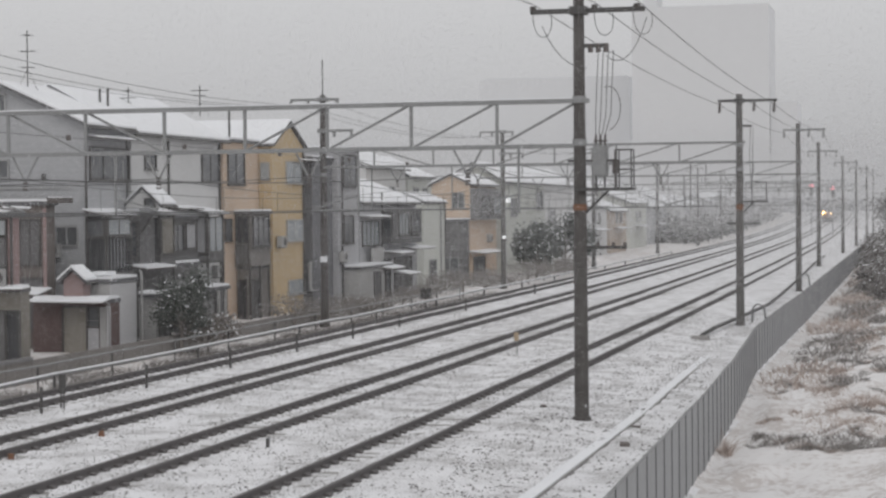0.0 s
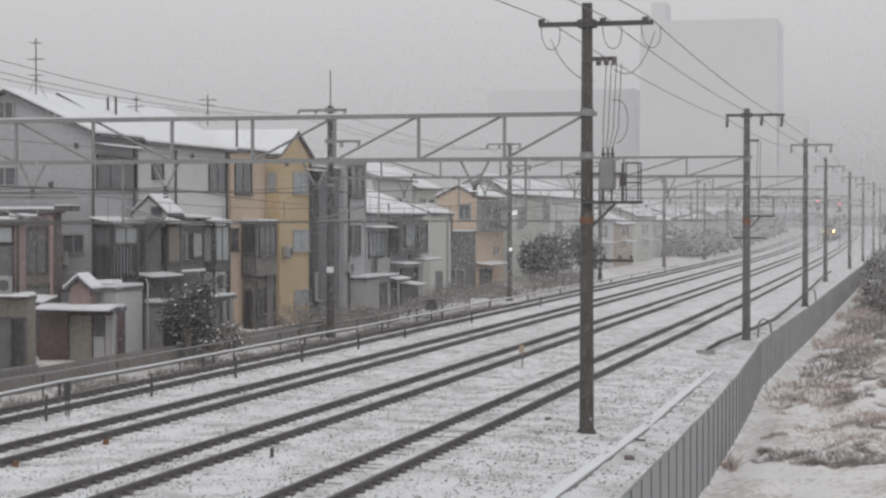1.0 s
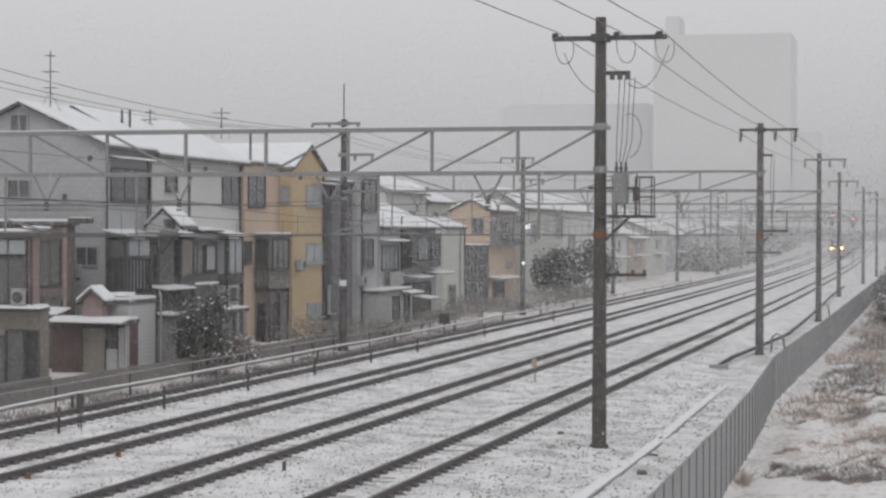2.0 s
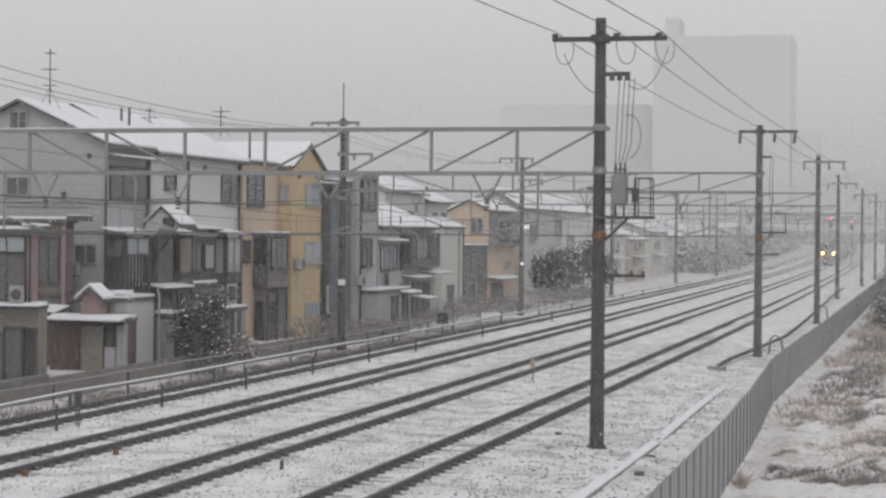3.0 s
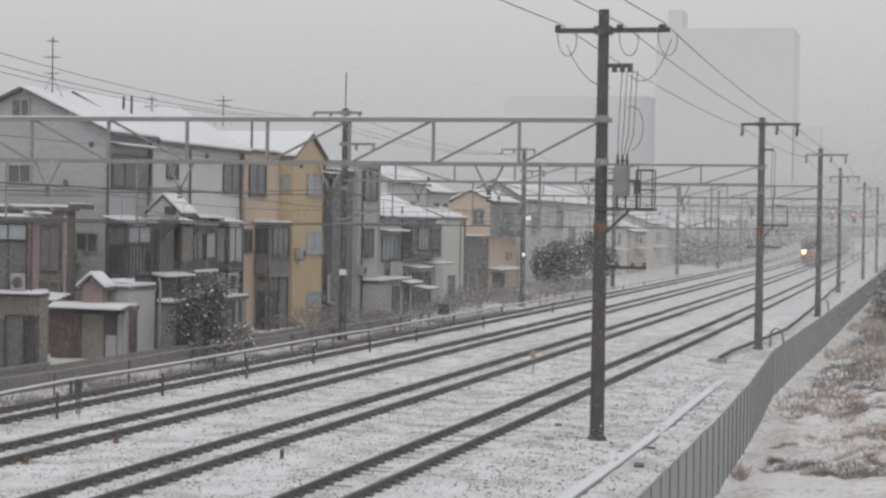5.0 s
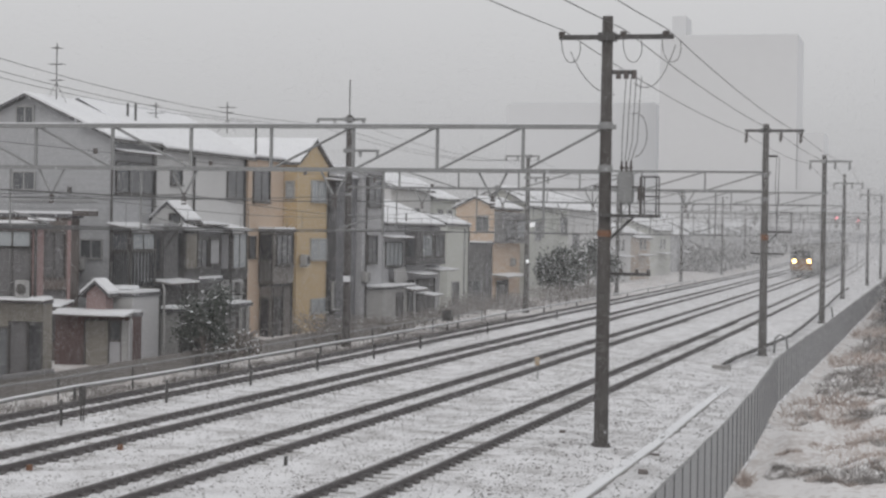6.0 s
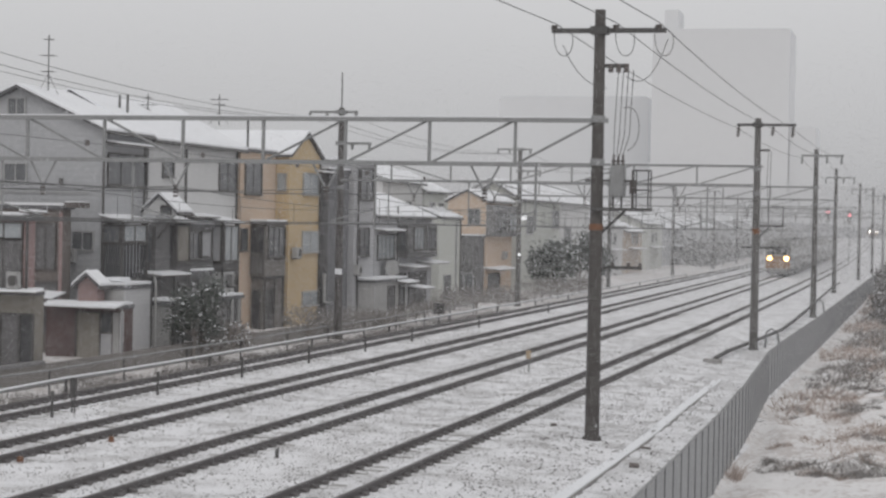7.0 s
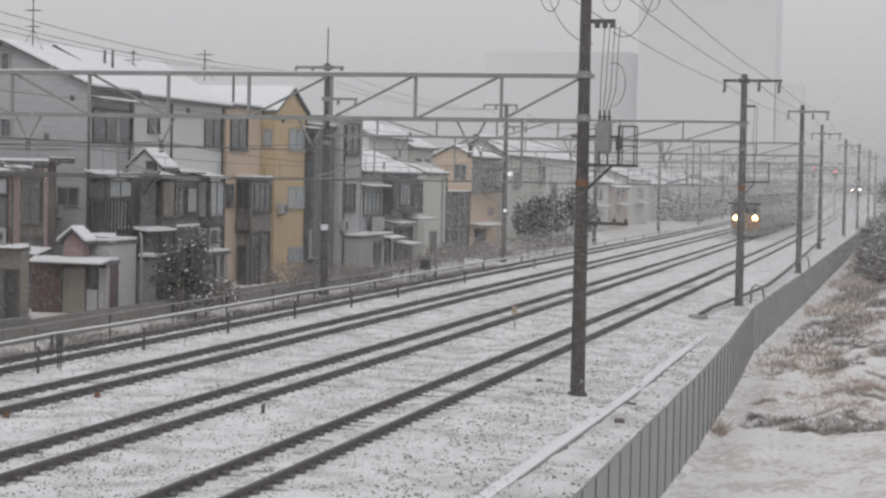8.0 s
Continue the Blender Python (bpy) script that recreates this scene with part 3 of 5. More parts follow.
def train(label, cars, lamp):
    t = thing("commuter_train", label, "train", (0, 0, 0), "trains on the line")
    for i in range(cars):
        y0 = i * 18.9
        bm = box(bmesh.new(), -1.38, 1.38, y0 + (0.12 if i == 0 else 0.0), y0 + 18.4, 0.85, 3.98)
        long_edges = [e for e in bm.edges if abs(e.verts[0].co.y - e.verts[1].co.y) > 5 and e.verts[0].co.z > 3]
        bmesh.ops.bevel(bm, geom=long_edges, offset=0.28, segments=3, affect="EDGES")
        body = part("car_body", bm, TRAIN_SIDE, t)
        part("roof_unit", box(bmesh.new(), -0.8, 0.8, y0 + 5, y0 + 9, 3.98, 4.22), TRAIN_ROOF, body)
        for s in (-1, 1):
            for j in range(6):
                part("side_window", box(bmesh.new(), s * 1.375, s * 1.392, y0 + 1.6 + j * 2.75, y0 + 3.3 + j * 2.75, 2.15, 3.05), TRAIN_GLASS, body)
        for yy in (2.6, 15.6):
            bm = box(bmesh.new(), -1.15, 1.15, y0 + yy - 1.3, y0 + yy + 1.3, 0.35, 0.8)
            for wy in (-1.0, 1.0):
                for s in (-0.62, 0.62):
                    tube(bm, [(s - 0.06, y0 + yy + wy, 0.43), (s + 0.06, y0 + yy + wy, 0.43)], 0.42, 12)
            part("bogie", bm, TRAIN_ROOF, t)
        part("underframe", box(bmesh.new(), -1.2, 1.2, y0 + 4.5, y0 + 13.7, 0.3, 0.85), TRAIN_ROOF, t)
    bm = box(bmesh.new(), -1.36, 1.36, 0.0, 0.14, 0.9, 2.25)
    bmesh.ops.bevel(bm, geom=[e for e in bm.edges if abs(e.verts[0].co.z - e.verts[1].co.z) > 1], offset=0.1, segments=2, affect="EDGES")
    part("front_apron", bm, TRAIN_FACE, t, "dull orange front panel")
    part("front_upper", box(bmesh.new(), -1.32, 1.32, 0.04, 0.14, 2.252, 3.8), TRAIN_SIDE, t)
    for x in (-1.12, -0.35, 0.42):
        part("windscreen", box(bmesh.new(), x, x + 0.70, 0.0, 0.05, 2.42, 3.35), TRAIN_GLASS, t)
    for x in (-0.93, 0.93):
        bm = tube(bmesh.new(), [(x, -0.03, 2.0), (x, 0.02, 2.0)], 0.26, 16)
        part("headlight", bm, lamp, t, "glowing round headlight")
    part("skirt", box(bmesh.new(), -1.2, 1.2, 0.05, 0.3, 0.25, 0.88), TRAIN_ROOF, t)
    return t


train_one = train("dull orange and green commuter train with lit headlights", 7, LAMP_WARM)
train_two = train("far dim commuter train with white headlights on", 5, LAMP_WHITE)

# signals on a far gantry
for x, y, z in ((-17.33, 330.0, 8.3), (-13.8, 330.0, 7.85)):
    s = thing("railway_signal", "dark signal head on a mast showing a red light", "railway signal", (x, y, 0), "railway signals")
    part("mast", tube(bmesh.new(), [(0, 0.1, -0.5), (0, 0.1, z + 0.9)], 0.08, 8), STEEL_GREY, s)
    part("head", box(bmesh.new(), -0.35, 0.35, -0.1, 0.1, z - 1.5, z + 0.7), MID_POLE, s)
    part("red_light", tube(bmesh.new(), [(0, -0.16, z), (0, -0.1, z)], 0.3, 14), LAMP_RED, s, "lit red lens")

# ---- houses beside the line ----
GREY_WALL = mat("pale_grey_siding", (0.44, 0.445, 0.46), 0.75, (0.34, 0.345, 0.355), 0.25, 5, 0.8, 0.25, ribs=("Z", 4, 0.5))
WHITE_WALL = mat("off_white_render", (0.66, 0.66, 0.66), 0.8, (0.54, 0.54, 0.54), 0.3, 5, 0.8, 0.2)
DARK_WALL = mat("charcoal_siding", (0.175, 0.175, 0.187), 0.7, (0.125, 0.125, 0.133), 0.4, 6, 0.8, 0.2, ribs=("Z", 5, 0.5))
SLATE_WALL = mat("mid_grey_siding", (0.44, 0.44, 0.455), 0.75, (0.34, 0.34, 0.35), 0.4, 6, 0.8, 0.25, ribs=("Y", 5, 0.5))
OCHRE_WALL = mat("ochre_render", (0.57, 0.44, 0.275), 0.85, (0.47, 0.37, 0.24), 0.3, 4, 0.8, 0.2)
PEACH_WALL = mat("peach_render", (0.60, 0.47, 0.365), 0.85, (0.51, 0.41, 0.325), 0.3, 4, 0.8, 0.2)
TAN_WALL = mat("tan_render", (0.52, 0.44, 0.37), 0.85, (0.42, 0.36, 0.31), 0.3, 4, 0.8, 0.2)
BROWN_WALL = mat("brown_wood_boards", (0.185, 0.163, 0.152), 0.8, (0.12, 0.105, 0.098), 0.5, 8, 0.9, 0.3, ribs=("Y", 6, 0.6))
GREEN_WALL = mat("pale_greenish_siding", (0.60, 0.61, 0.57), 0.8, (0.5, 0.51, 0.48), 0.4, 5, 0.8, 0.2, ribs=("Z", 4, 0.4))
ROOF_TILE = mat("dark_grey_roof_tile", (0.10, 0.10, 0.105), 0.7, (0.15, 0.15, 0.155), 0.8, 6, 0.8, 0.4, ribs=("Y", 4, 0.8), dusting=0.3)
FRAME_METAL = mat("window_aluminium", (0.42, 0.42, 0.42), 0.5, None, 1, 9, 0.5, 0.05, 0.3)
FRAME_DARK = mat("bronze_window_frame", (0.12, 0.115, 0.112), 0.5, None, 1, 9, 0.5, 0.05, 0.3)
LATTICE = mat("dark_balcony_sheet", (0.23, 0.227, 0.23), 0.7, (0.16, 0.157, 0.157), 0.7, 8, 0.8, 0.2, ribs=("Y", 8, 0.6))
CORRUGATED = mat("old_corrugated_sheet", (0.15, 0.135, 0.13), 0.65, (0.09, 0.078, 0.072), 0.5, 7, 0.9, 0.4, 0.2, ribs=("Y", 10, 0.8))
PALE_SHEET = mat("pale_sheet_panel", (0.42, 0.42, 0.415), 0.7, (0.31, 0.30, 0.295), 0.6, 7, 0.8, 0.15)
TOWER_SHEET = mat("faded_brown_sheet", (0.25, 0.235, 0.225), 0.8, (0.17, 0.158, 0.15), 0.8, 7, 0.9, 0.2, ribs=("Y", 8, 0.6))
GABLE_BASE = -0.9


def window_e(house, x, y0, y1, z0, z1, pane=PANE, frame_mat=FRAME_METAL, leaves=2):
    """A sliding window in a wall that faces the tracks, at x."""
    w = part("window", box(bmesh.new(), x + 0.0, x + 0.03, y0, y1, z0, z1), pane, house)
    bm = bmesh.new()
    for a, b, c, d in ((y0 - 0.06, y1 + 0.06, z1, z1 + 0.07), (y0 - 0.06, y1 + 0.06, z0 - 0.07, z0), (y0 - 0.06, y0, z0, z1), (y1, y1 + 0.06, z0, z1)):
        box(bm, x - 0.02, x + 0.09, a, b, c, d)
    part("frame", bm, frame_mat, w)
    for k in range(1, leaves):
        y = y0 + (y1 - y0) * k / leaves
        part("mullion", box(bmesh.new(), x + 0.031, x + 0.06, y - 0.03, y + 0.03, z0, z1), frame_mat, w)
    part("sill", box(bmesh.new(), x, x + 0.15, y0 - 0.1, y1 + 0.1, z0 - 0.12, z0 - 0.072), frame_mat, w)
    return w


def window_s(house, y, x0, x1, z0, z1, pane=PANE, frame_mat=FRAME_METAL, leaves=2):
    """A sliding window in an end wall that faces along the line, at y."""
    w = part("window", box(bmesh.new(), x0, x1, y - 0.03, y, z0, z1), pane, house)
    bm = bmesh.new()
    for a, b, c, d in ((x0 - 0.06, x1 + 0.06, z1, z1 + 0.07), (x0 - 0.06, x1 + 0.06, z0 - 0.07, z0), (x0 - 0.06, x0, z0, z1), (x1, x1 + 0.06, z0, z1)):
        box(bm, a, b, y - 0.09, y + 0.02, c, d)
    part("frame", bm, frame_mat, w)
    for k in range(1, leaves):
        x = x0 + (x1 - x0) * k / leaves
        part("mullion", box(bmesh.new(), x - 0.03, x + 0.03, y - 0.06, y - 0.031, z0, z1), frame_mat, w)
    return w


def canopy(house, x, out, y0, y1, z, drop=0.12, posts=False, sheet_mat=CORRUGATED):
    """A thin sloping canopy with snow on it, from the wall at x out towards the tracks."""
    o = [(x, y0, z), (x + out, y0, z - drop), (x + out, y1, z - drop), (x, y1, z)]
    c = part("canopy", prism(bmesh.new(), o, (0, 0, -0.05)), sheet_mat, house)
    s = [(a, b, d + 0.004) for a, b, d in o]
    part("snow", prism(bmesh.new(), s, (0, 0, 0.07)), SNOW, c, "snow on the canopy")
    if posts:
        for yy in (y0 + 0.1, y1 - 0.1):
            part("post", tube(bmesh.new(), [(x + out - 0.08, yy, GABLE_BASE + 0.1), (x + out - 0.08, yy, z - drop - 0.05)], 0.035, 6), STEEL_GREY, c)
    return c


def balcony(house, x, out, y0, y1, z0, z1, skin=LATTICE, slats=0, top=None):
    """A boxed balcony: floor, three parapet sides, with slats or a sheet, and corner posts up to top."""
    b = part("balcony", box(bmesh.new(), x, x + out, y0, y1, z0, z0 + 0.12), DARK_STEEL, house)
    if slats:
        n = slats
        for k in range(n):
            y = y0 + (y1 - y0) * (k + 0.5) / n
            part("slat", box(bmesh.new(), x + out - 0.04, x + out, y - 0.05, y + 0.05, z0 + 0.12, z1), skin, b)
        part("end_panel", box(bmesh.new(), x, x + out - 0.05, y0, y0 + 0.04, z0 + 0.12, z1), skin, b)
    else:
        bm = box(bmesh.new(), x + out - 0.05, x + out, y0, y1, z0 + 0.12, z1)
        part("parapet", bm, skin, b)
        part("end_panel", box(bmesh.new(), x, x + out - 0.052, y0, y0 + 0.05, z0 + 0.12, z1), skin, b)
    part("handrail", box(bmesh.new(), x + out - 0.07, x + out + 0.02, y0, y1, z1 + 0.002, z1 + 0.06), STEEL_GREY, b)
    if top:
        for y in (y0 + 0.04, y1 - 0.04):
            part("post", tube(bmesh.new(), [(x + out - 0.04, y, z1), (x + out - 0.04, y, top)], 0.035, 6), STEEL_GREY, b)
    return b


def house(label, x1, deep, y0, y1, eave, ridge, wall, along=True, base=GABLE_BASE, roof=ROOF_TILE, over=0.35, flat=False, group="houses along the line"):
    """A house whose track side stands at x1; along: the ridge runs with the line. Its roof carries snow."""
    x0 = x1 - deep
    h = thing("house", label, "house", ((x0 + x1) / 2, (y0 + y1) / 2, base), group)
    inv = Matrix.Translation((-(x0 + x1) / 2, -(y0 + y1) / 2, -base))
    bm = bmesh.new()
    if flat:
        box(bm, x0, x1, y0, y1, base, eave)
    elif along:
        prism(bm, [(x0, y0, base), (x1, y0, base), (x1, y0, eave), ((x0 + x1) / 2, y0, ridge), (x0, y0, eave)], (0, y1 - y0, 0))
    else:
        prism(bm, [(x1, y0, base), (x1, y1, base), (x1, y1, eave), (x1, (y0 + y1) / 2, ridge), (x1, y0, eave)], (-deep, 0, 0))
    w = part("wall", bm, wall, h)
    w.matrix_local = inv

    def fit(ob):
        ob.matrix_local = inv
        return ob
    if flat:
        r = fit(part("roof", box(bmesh.new(), x0 - over, x1 + over, y0 - over, y1 + over, eave + 0.002, eave + 0.16), roof, h))
        part("snow", box(bmesh.new(), x0 - over + 0.05, x1 + over - 0.05, y0 - over + 0.05, y1 + over - 0.05, eave + 0.164, eave + 0.27), SNOW, r, "snow on the roof")
    else:
        mx, my = (x0 + x1) / 2, (y0 + y1) / 2
        for s in (1, -1):
            if along:
                xe = x1 if s > 0 else x0
                fall = (ridge - eave) / (deep / 2)
                o = [(mx, y0 - over, ridge + 0.02), (xe + s * over, y0 - over, eave + 0.02 - fall * over), (xe + s * over, y1 + over, eave + 0.02 - fall * over), (mx, y1 + over, ridge + 0.02)]
            else:
                ye = y1 if s > 0 else y0
                fall = (ridge - eave) / ((y1 - y0) / 2)
                o = [(x0 - over, my, ridge + 0.02), (x0 - over, ye + s * over, eave + 0.02 - fall * over), (x1 + over, ye + s * over, eave + 0.02 - fall * over), (x1 + over, my, ridge + 0.02)]
            r = fit(part("roof", prism(bmesh.new(), o, (0, 0, 0.13)), roof, h))
            part("snow", prism(bmesh.new(), [Vector(p) * 1.0 + Vector((0, 0, 0.134)) for p in o], (0, 0, 0.09)), SNOW, r, "snow on the roof slope")
            if along:
                part("gutter", tube(bmesh.new(), [(o[1][0] + 0.04 * s, o[1][1], o[1][2] + 0.02), (o[2][0] + 0.04 * s, o[2][1], o[2][2] + 0.02)], 0.06, 6), FRAME_DARK, r)
    return h, inv


def settle(h, inv, *parts):
    for p in parts:
        p.matrix_local = inv


# the tall gabled house
H1, I = house("tall grey three-storey house with a gabled snowy roof", -34.0, 7.8, 75.17, 79.56, 8.8, 10.55, GREY_WALL)
Y1 = 75.17
settle(H1, I, window_s(H1, Y1, -38.37, -37.63, 9.41, 10.13), window_s(H1, Y1, -38.50, -37.52, 6.64, 7.34),
       window_s(H1, Y1, -35.32, -34.39, 3.76, 4.48), window_e(H1, -34.0, 75.63, 79.68, 6.56, 7.83, PANE, FRAME_DARK, 3),
       canopy(H1, -34.0, 0.7, 75.46, 79.94, 8.36, 0.1),
       part("downpipe", tube(bmesh.new(), [(-33.93, Y1 - 0.06, -0.8), (-33.93, Y1 - 0.06, 8.6)], 0.06, 6), FRAME_DARK, H1))
settle(H1, I, part("corner_board", box(bmesh.new(), -34.06, -33.97, 79.5, 79.62, 2.7, 8.3), FRAME_DARK, H1, "dark corner board"),
       part("wall_ledge", box(bmesh.new(), -38.7, -34.6, Y1 - 0.05, Y1 - 0.002, 6.12, 6.2), FRAME_METAL, H1),
       part("meter_box", box(bmesh.new(), -35.95, -35.8, Y1 - 0.12, Y1 - 0.002, 6.5, 6.75), FRAME_DARK, H1))
# the long pale house with a wide snowy roof
H2, I = house("long pale grey house with a broad snow-covered roof", -34.0, 7.5, 80.06, 91.45, 8.69, 10.7, WHITE_WALL)
settle(H2, I, window_e(H2, -34.0, 81.62, 82.83, 7.10, 7.80, PANE, FRAME_DARK, 1), window_e(H2, -34.0, 88.76, 91.12, 6.61, 8.01, PANE, FRAME_DARK, 2),
       canopy(H2, -34.0, 0.8, 84.0, 87.0, 5.35, 0.1), canopy(H2, -34.0, 2.0, 83.2, 86.9, 1.62, 0.15, True),
       part("belt_trim", box(bmesh.new(), -33.995, -33.95, 80.1, 91.4, 6.5, 6.56), FRAME_METAL, H2),
       window_e(H2, -33.98, 79.22, 81.19, 0.12, 1.38, PALE_SHEET, FRAME_DARK, 2))
# enclosed verandas on posts, built on to both houses


def veranda(label, x0, x1, y0, y1, floor_z, sill_z, top_z, skin, end_pane, front_pane, slats=0, bays=2):
    """A raised veranda: posts, a closed or slatted parapet, panes above it, and a sheet roof with snow."""
    mid = Vector(((x0 + x1) / 2, (y0 + y1) / 2, GABLE_BASE))
    v = thing("veranda", label, "veranda", mid, "verandas")
    inv = Matrix.Translation(-mid)
    own = [part("floor_deck", box(bmesh.new(), x0, x1, y0, y1, floor_z - 0.14, floor_z), DARK_STEEL, v)]
    for x, y in ((x1 - 0.05, y0 + 0.05), (x1 - 0.05, y1 - 0.05), (x0 + 0.05, y0 + 0.05)):
        own.append(part("post", box(bmesh.new(), x - 0.05, x + 0.05, y - 0.05, y + 0.05, GABLE_BASE, top_z), FRAME_DARK, v))
    if slats:
        for k in range(slats):
            x = x0 + 0.12 + (x1 - x0 - 0.24) * (k + 0.5) / slats
            own.append(part("slat", box(bmesh.new(), x - 0.035, x + 0.035, y0, y0 + 0.03, floor_z, sill_z), skin, v))
            y = y0 + 0.12 + (y1 - y0 - 0.24) * (k + 0.5) / slats
            own.append(part("slat", box(bmesh.new(), x1 - 0.03, x1, y - 0.09, y + 0.09, floor_z, sill_z), skin, v))
    else:
        own.append(part("end_panel", box(bmesh.new(), x0, x1 - 0.1, y0, y0 + 0.04, floor_z, sill_z), skin, v))
        own.append(part("parapet", box(bmesh.new(), x1 - 0.04, x1, y0 + 0.1, y1 - 0.1, floor_z, sill_z), skin, v))
    own.append(part("handrail", box(bmesh.new(), x0, x1 + 0.02, y0 - 0.02, y0 + 0.06, sill_z, sill_z + 0.06), FRAME_DARK, v))
    own.append(part("handrail", box(bmesh.new(), x1 - 0.06, x1 + 0.02, y0 + 0.06, y1, sill_z, sill_z + 0.06), FRAME_DARK, v))
    if end_pane:
        own.append(window_s(v, y0 + 0.04, x0 + 0.12, x1 - 0.16, sill_z + 0.14, top_z - 0.14, end_pane, FRAME_DARK, 1))
    if front_pane:
        own.append(window_e(v, x1 - 0.06, y0 + 0.18, y1 - 0.18, sill_z + 0.18, top_z - 0.14, front_pane, FRAME_DARK, bays))
    own.append(part("lintel", box(bmesh.new(), x0, x1, y0, y1, top_z, top_z + 0.04), FRAME_DARK, v))
    own.append(canopy(v, x0, x1 - x0 + 0.2, y0 - 0.25, y1 + 0.2, top_z + 0.3, 0.24))
    settle(v, inv, *own)
    return v


# Dark boards; the same colour paints the shade in voids and openings.
BOARD_SHADE = mat("dark_boards_and_shade", (0.16, 0.157, 0.16), 0.8, (0.105, 0.102, 0.102), 0.6, 8, 0.8, 0.15)
CREAM_WALL = mat("stained_cream_render", (0.29, 0.27, 0.24), 0.85, (0.18, 0.168, 0.152), 0.6, 6, 0.9, 0.2)
ROSE_WALL = mat("faded_rose_render", (0.34, 0.25, 0.245), 0.85, (0.25, 0.185, 0.18), 0.5, 6, 0.9, 0.2)
RUST_WALL = mat("rust_red_sheet", (0.15, 0.105, 0.10), 0.8, (0.11, 0.085, 0.083), 0.7, 8, 0.9, 0.15, ribs=("X", 9, 0.6))
WHITE_BOARD = mat("white_weatherboard", (0.56, 0.56, 0.57), 0.75, (0.45, 0.45, 0.46), 0.4, 7, 0.8, 0.25, ribs=("Z", 6, 0.6))
DARK_SLAT = mat("black_balcony_slat", (0.075, 0.075, 0.08), 0.7, (0.05, 0.05, 0.053), 1, 9, 0.8, 0.1)
veranda("raised veranda with black slats and pale panes on a grey house", -34.0, -33.02, 75.1, 77.8, 2.55, 3.98, 4.92, DARK_SLAT, PANE, PANE_PALE, 7)
veranda("weathered veranda with a stained cream panel on a pale house", -34.0, -33.15, 81.3, 83.1, 2.75, 3.05, 4.92, BOARD_SHADE, PANE, CREAM_WALL, 0, 1)
veranda("grey glazed veranda on a pale house", -34.0, -33.1, 87.2, 89.4, 2.75, 3.0, 4.93, BOARD_SHADE, SLATE_WALL, PANE_PALE, 0, 2)
# dark lower rooms behind the sheds, added to give the undercrofts their shade
U1, I = house("dark added lean-to that fills the shaded space under the verandas", -33.4, 0.58, 78.3, 86.6, 2.55, 2.6, BOARD_SHADE, flat=True, over=0.1, group="lean-to sheds")
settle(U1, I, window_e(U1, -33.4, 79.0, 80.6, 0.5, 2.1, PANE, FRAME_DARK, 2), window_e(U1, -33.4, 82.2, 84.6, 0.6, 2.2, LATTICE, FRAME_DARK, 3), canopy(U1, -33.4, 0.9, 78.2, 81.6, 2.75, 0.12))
U2, I = house("dim added upper room in the shaded gap between the verandas", -33.55, 0.43, 83.4, 87.0, 4.75, 4.8, BOARD_SHADE, flat=True, over=0.08, base=2.7, group="lean-to sheds")
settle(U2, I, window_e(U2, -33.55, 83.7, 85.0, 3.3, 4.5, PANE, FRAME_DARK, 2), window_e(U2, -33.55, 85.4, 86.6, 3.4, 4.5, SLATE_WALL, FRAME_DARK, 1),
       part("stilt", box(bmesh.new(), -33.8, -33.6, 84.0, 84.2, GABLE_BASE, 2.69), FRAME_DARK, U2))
# small gabled extension that looks along the line
U3, I = house("dark narrow room under a small gable", -33.3, 0.68, 79.3, 81.0, 5.0, 5.02, BOARD_SHADE, flat=True, over=0.02, group="lean-to sheds")
settle(U3, I, window_s(U3, 79.3, -33.85, -33.45, 3.2, 4.6, PANE, FRAME_DARK, 1))
X2, I = house("small pale gabled extension with a snowy roof", -32.35, 1.62, 79.3, 81.0, 5.36, 6.1, WHITE_WALL, True, 5.28, over=0.08, group="lean-to sheds")
settle(X2, I, window_s(X2, 79.3, -33.0, -32.6, 5.35, 5.65, PANE, FRAME_DARK, 1), part("prop", tube(bmesh.new(), [(-33.3, 79.5, 4.2), (-32.5, 79.5, 5.3)], 0.05, 6), FRAME_DARK, X2))
# the yellow house
H3, I = house("narrow three-storey house with ochre rendered walls", -33.25, 7.6, 97.22, 102.6, 8.58, 9.85, OCHRE_WALL, False, over=0.2)
settle(H3, I, window_e(H3, -33.25, 99.48, 102.04, 6.65, 7.71, PANE_PALE), window_e(H3, -33.25, 99.48, 102.24, 3.49, 4.54, PANE_PALE), window_e(H3, -33.25, 99.67, 102.44, 0.55, 1.24, PANE_PALE),
       window_s(H3, 97.22, -33.85, -33.45, 6.76, 7.6, PANE_PALE, FRAME_METAL, 1))
H3b, I = house("peach-coloured side wing with a dark balcony tower", -34.0, 6.5, 91.77, 97.22 - 0.05, 8.61, 8.61 + 0.1, PEACH_WALL, flat=True, over=0.15)
settle(H3b, I, window_e(H3b, -34.0, 92.43, 94.81, 6.51, 8.14, PANE, FRAME_DARK, 2), window_e(H3b, -34.0, 91.94, 92.77, 3.65, 4.65, PANE, FRAME_DARK, 1))
TW, I = house("dark corrugated balcony tower with a snowy lid", -33.15, 0.83, 93.4, 96.5, 4.92, 5.0, TOWER_SHEET, flat=True, over=0.1, roof=CORRUGATED, base=2.25, group="lean-to sheds")
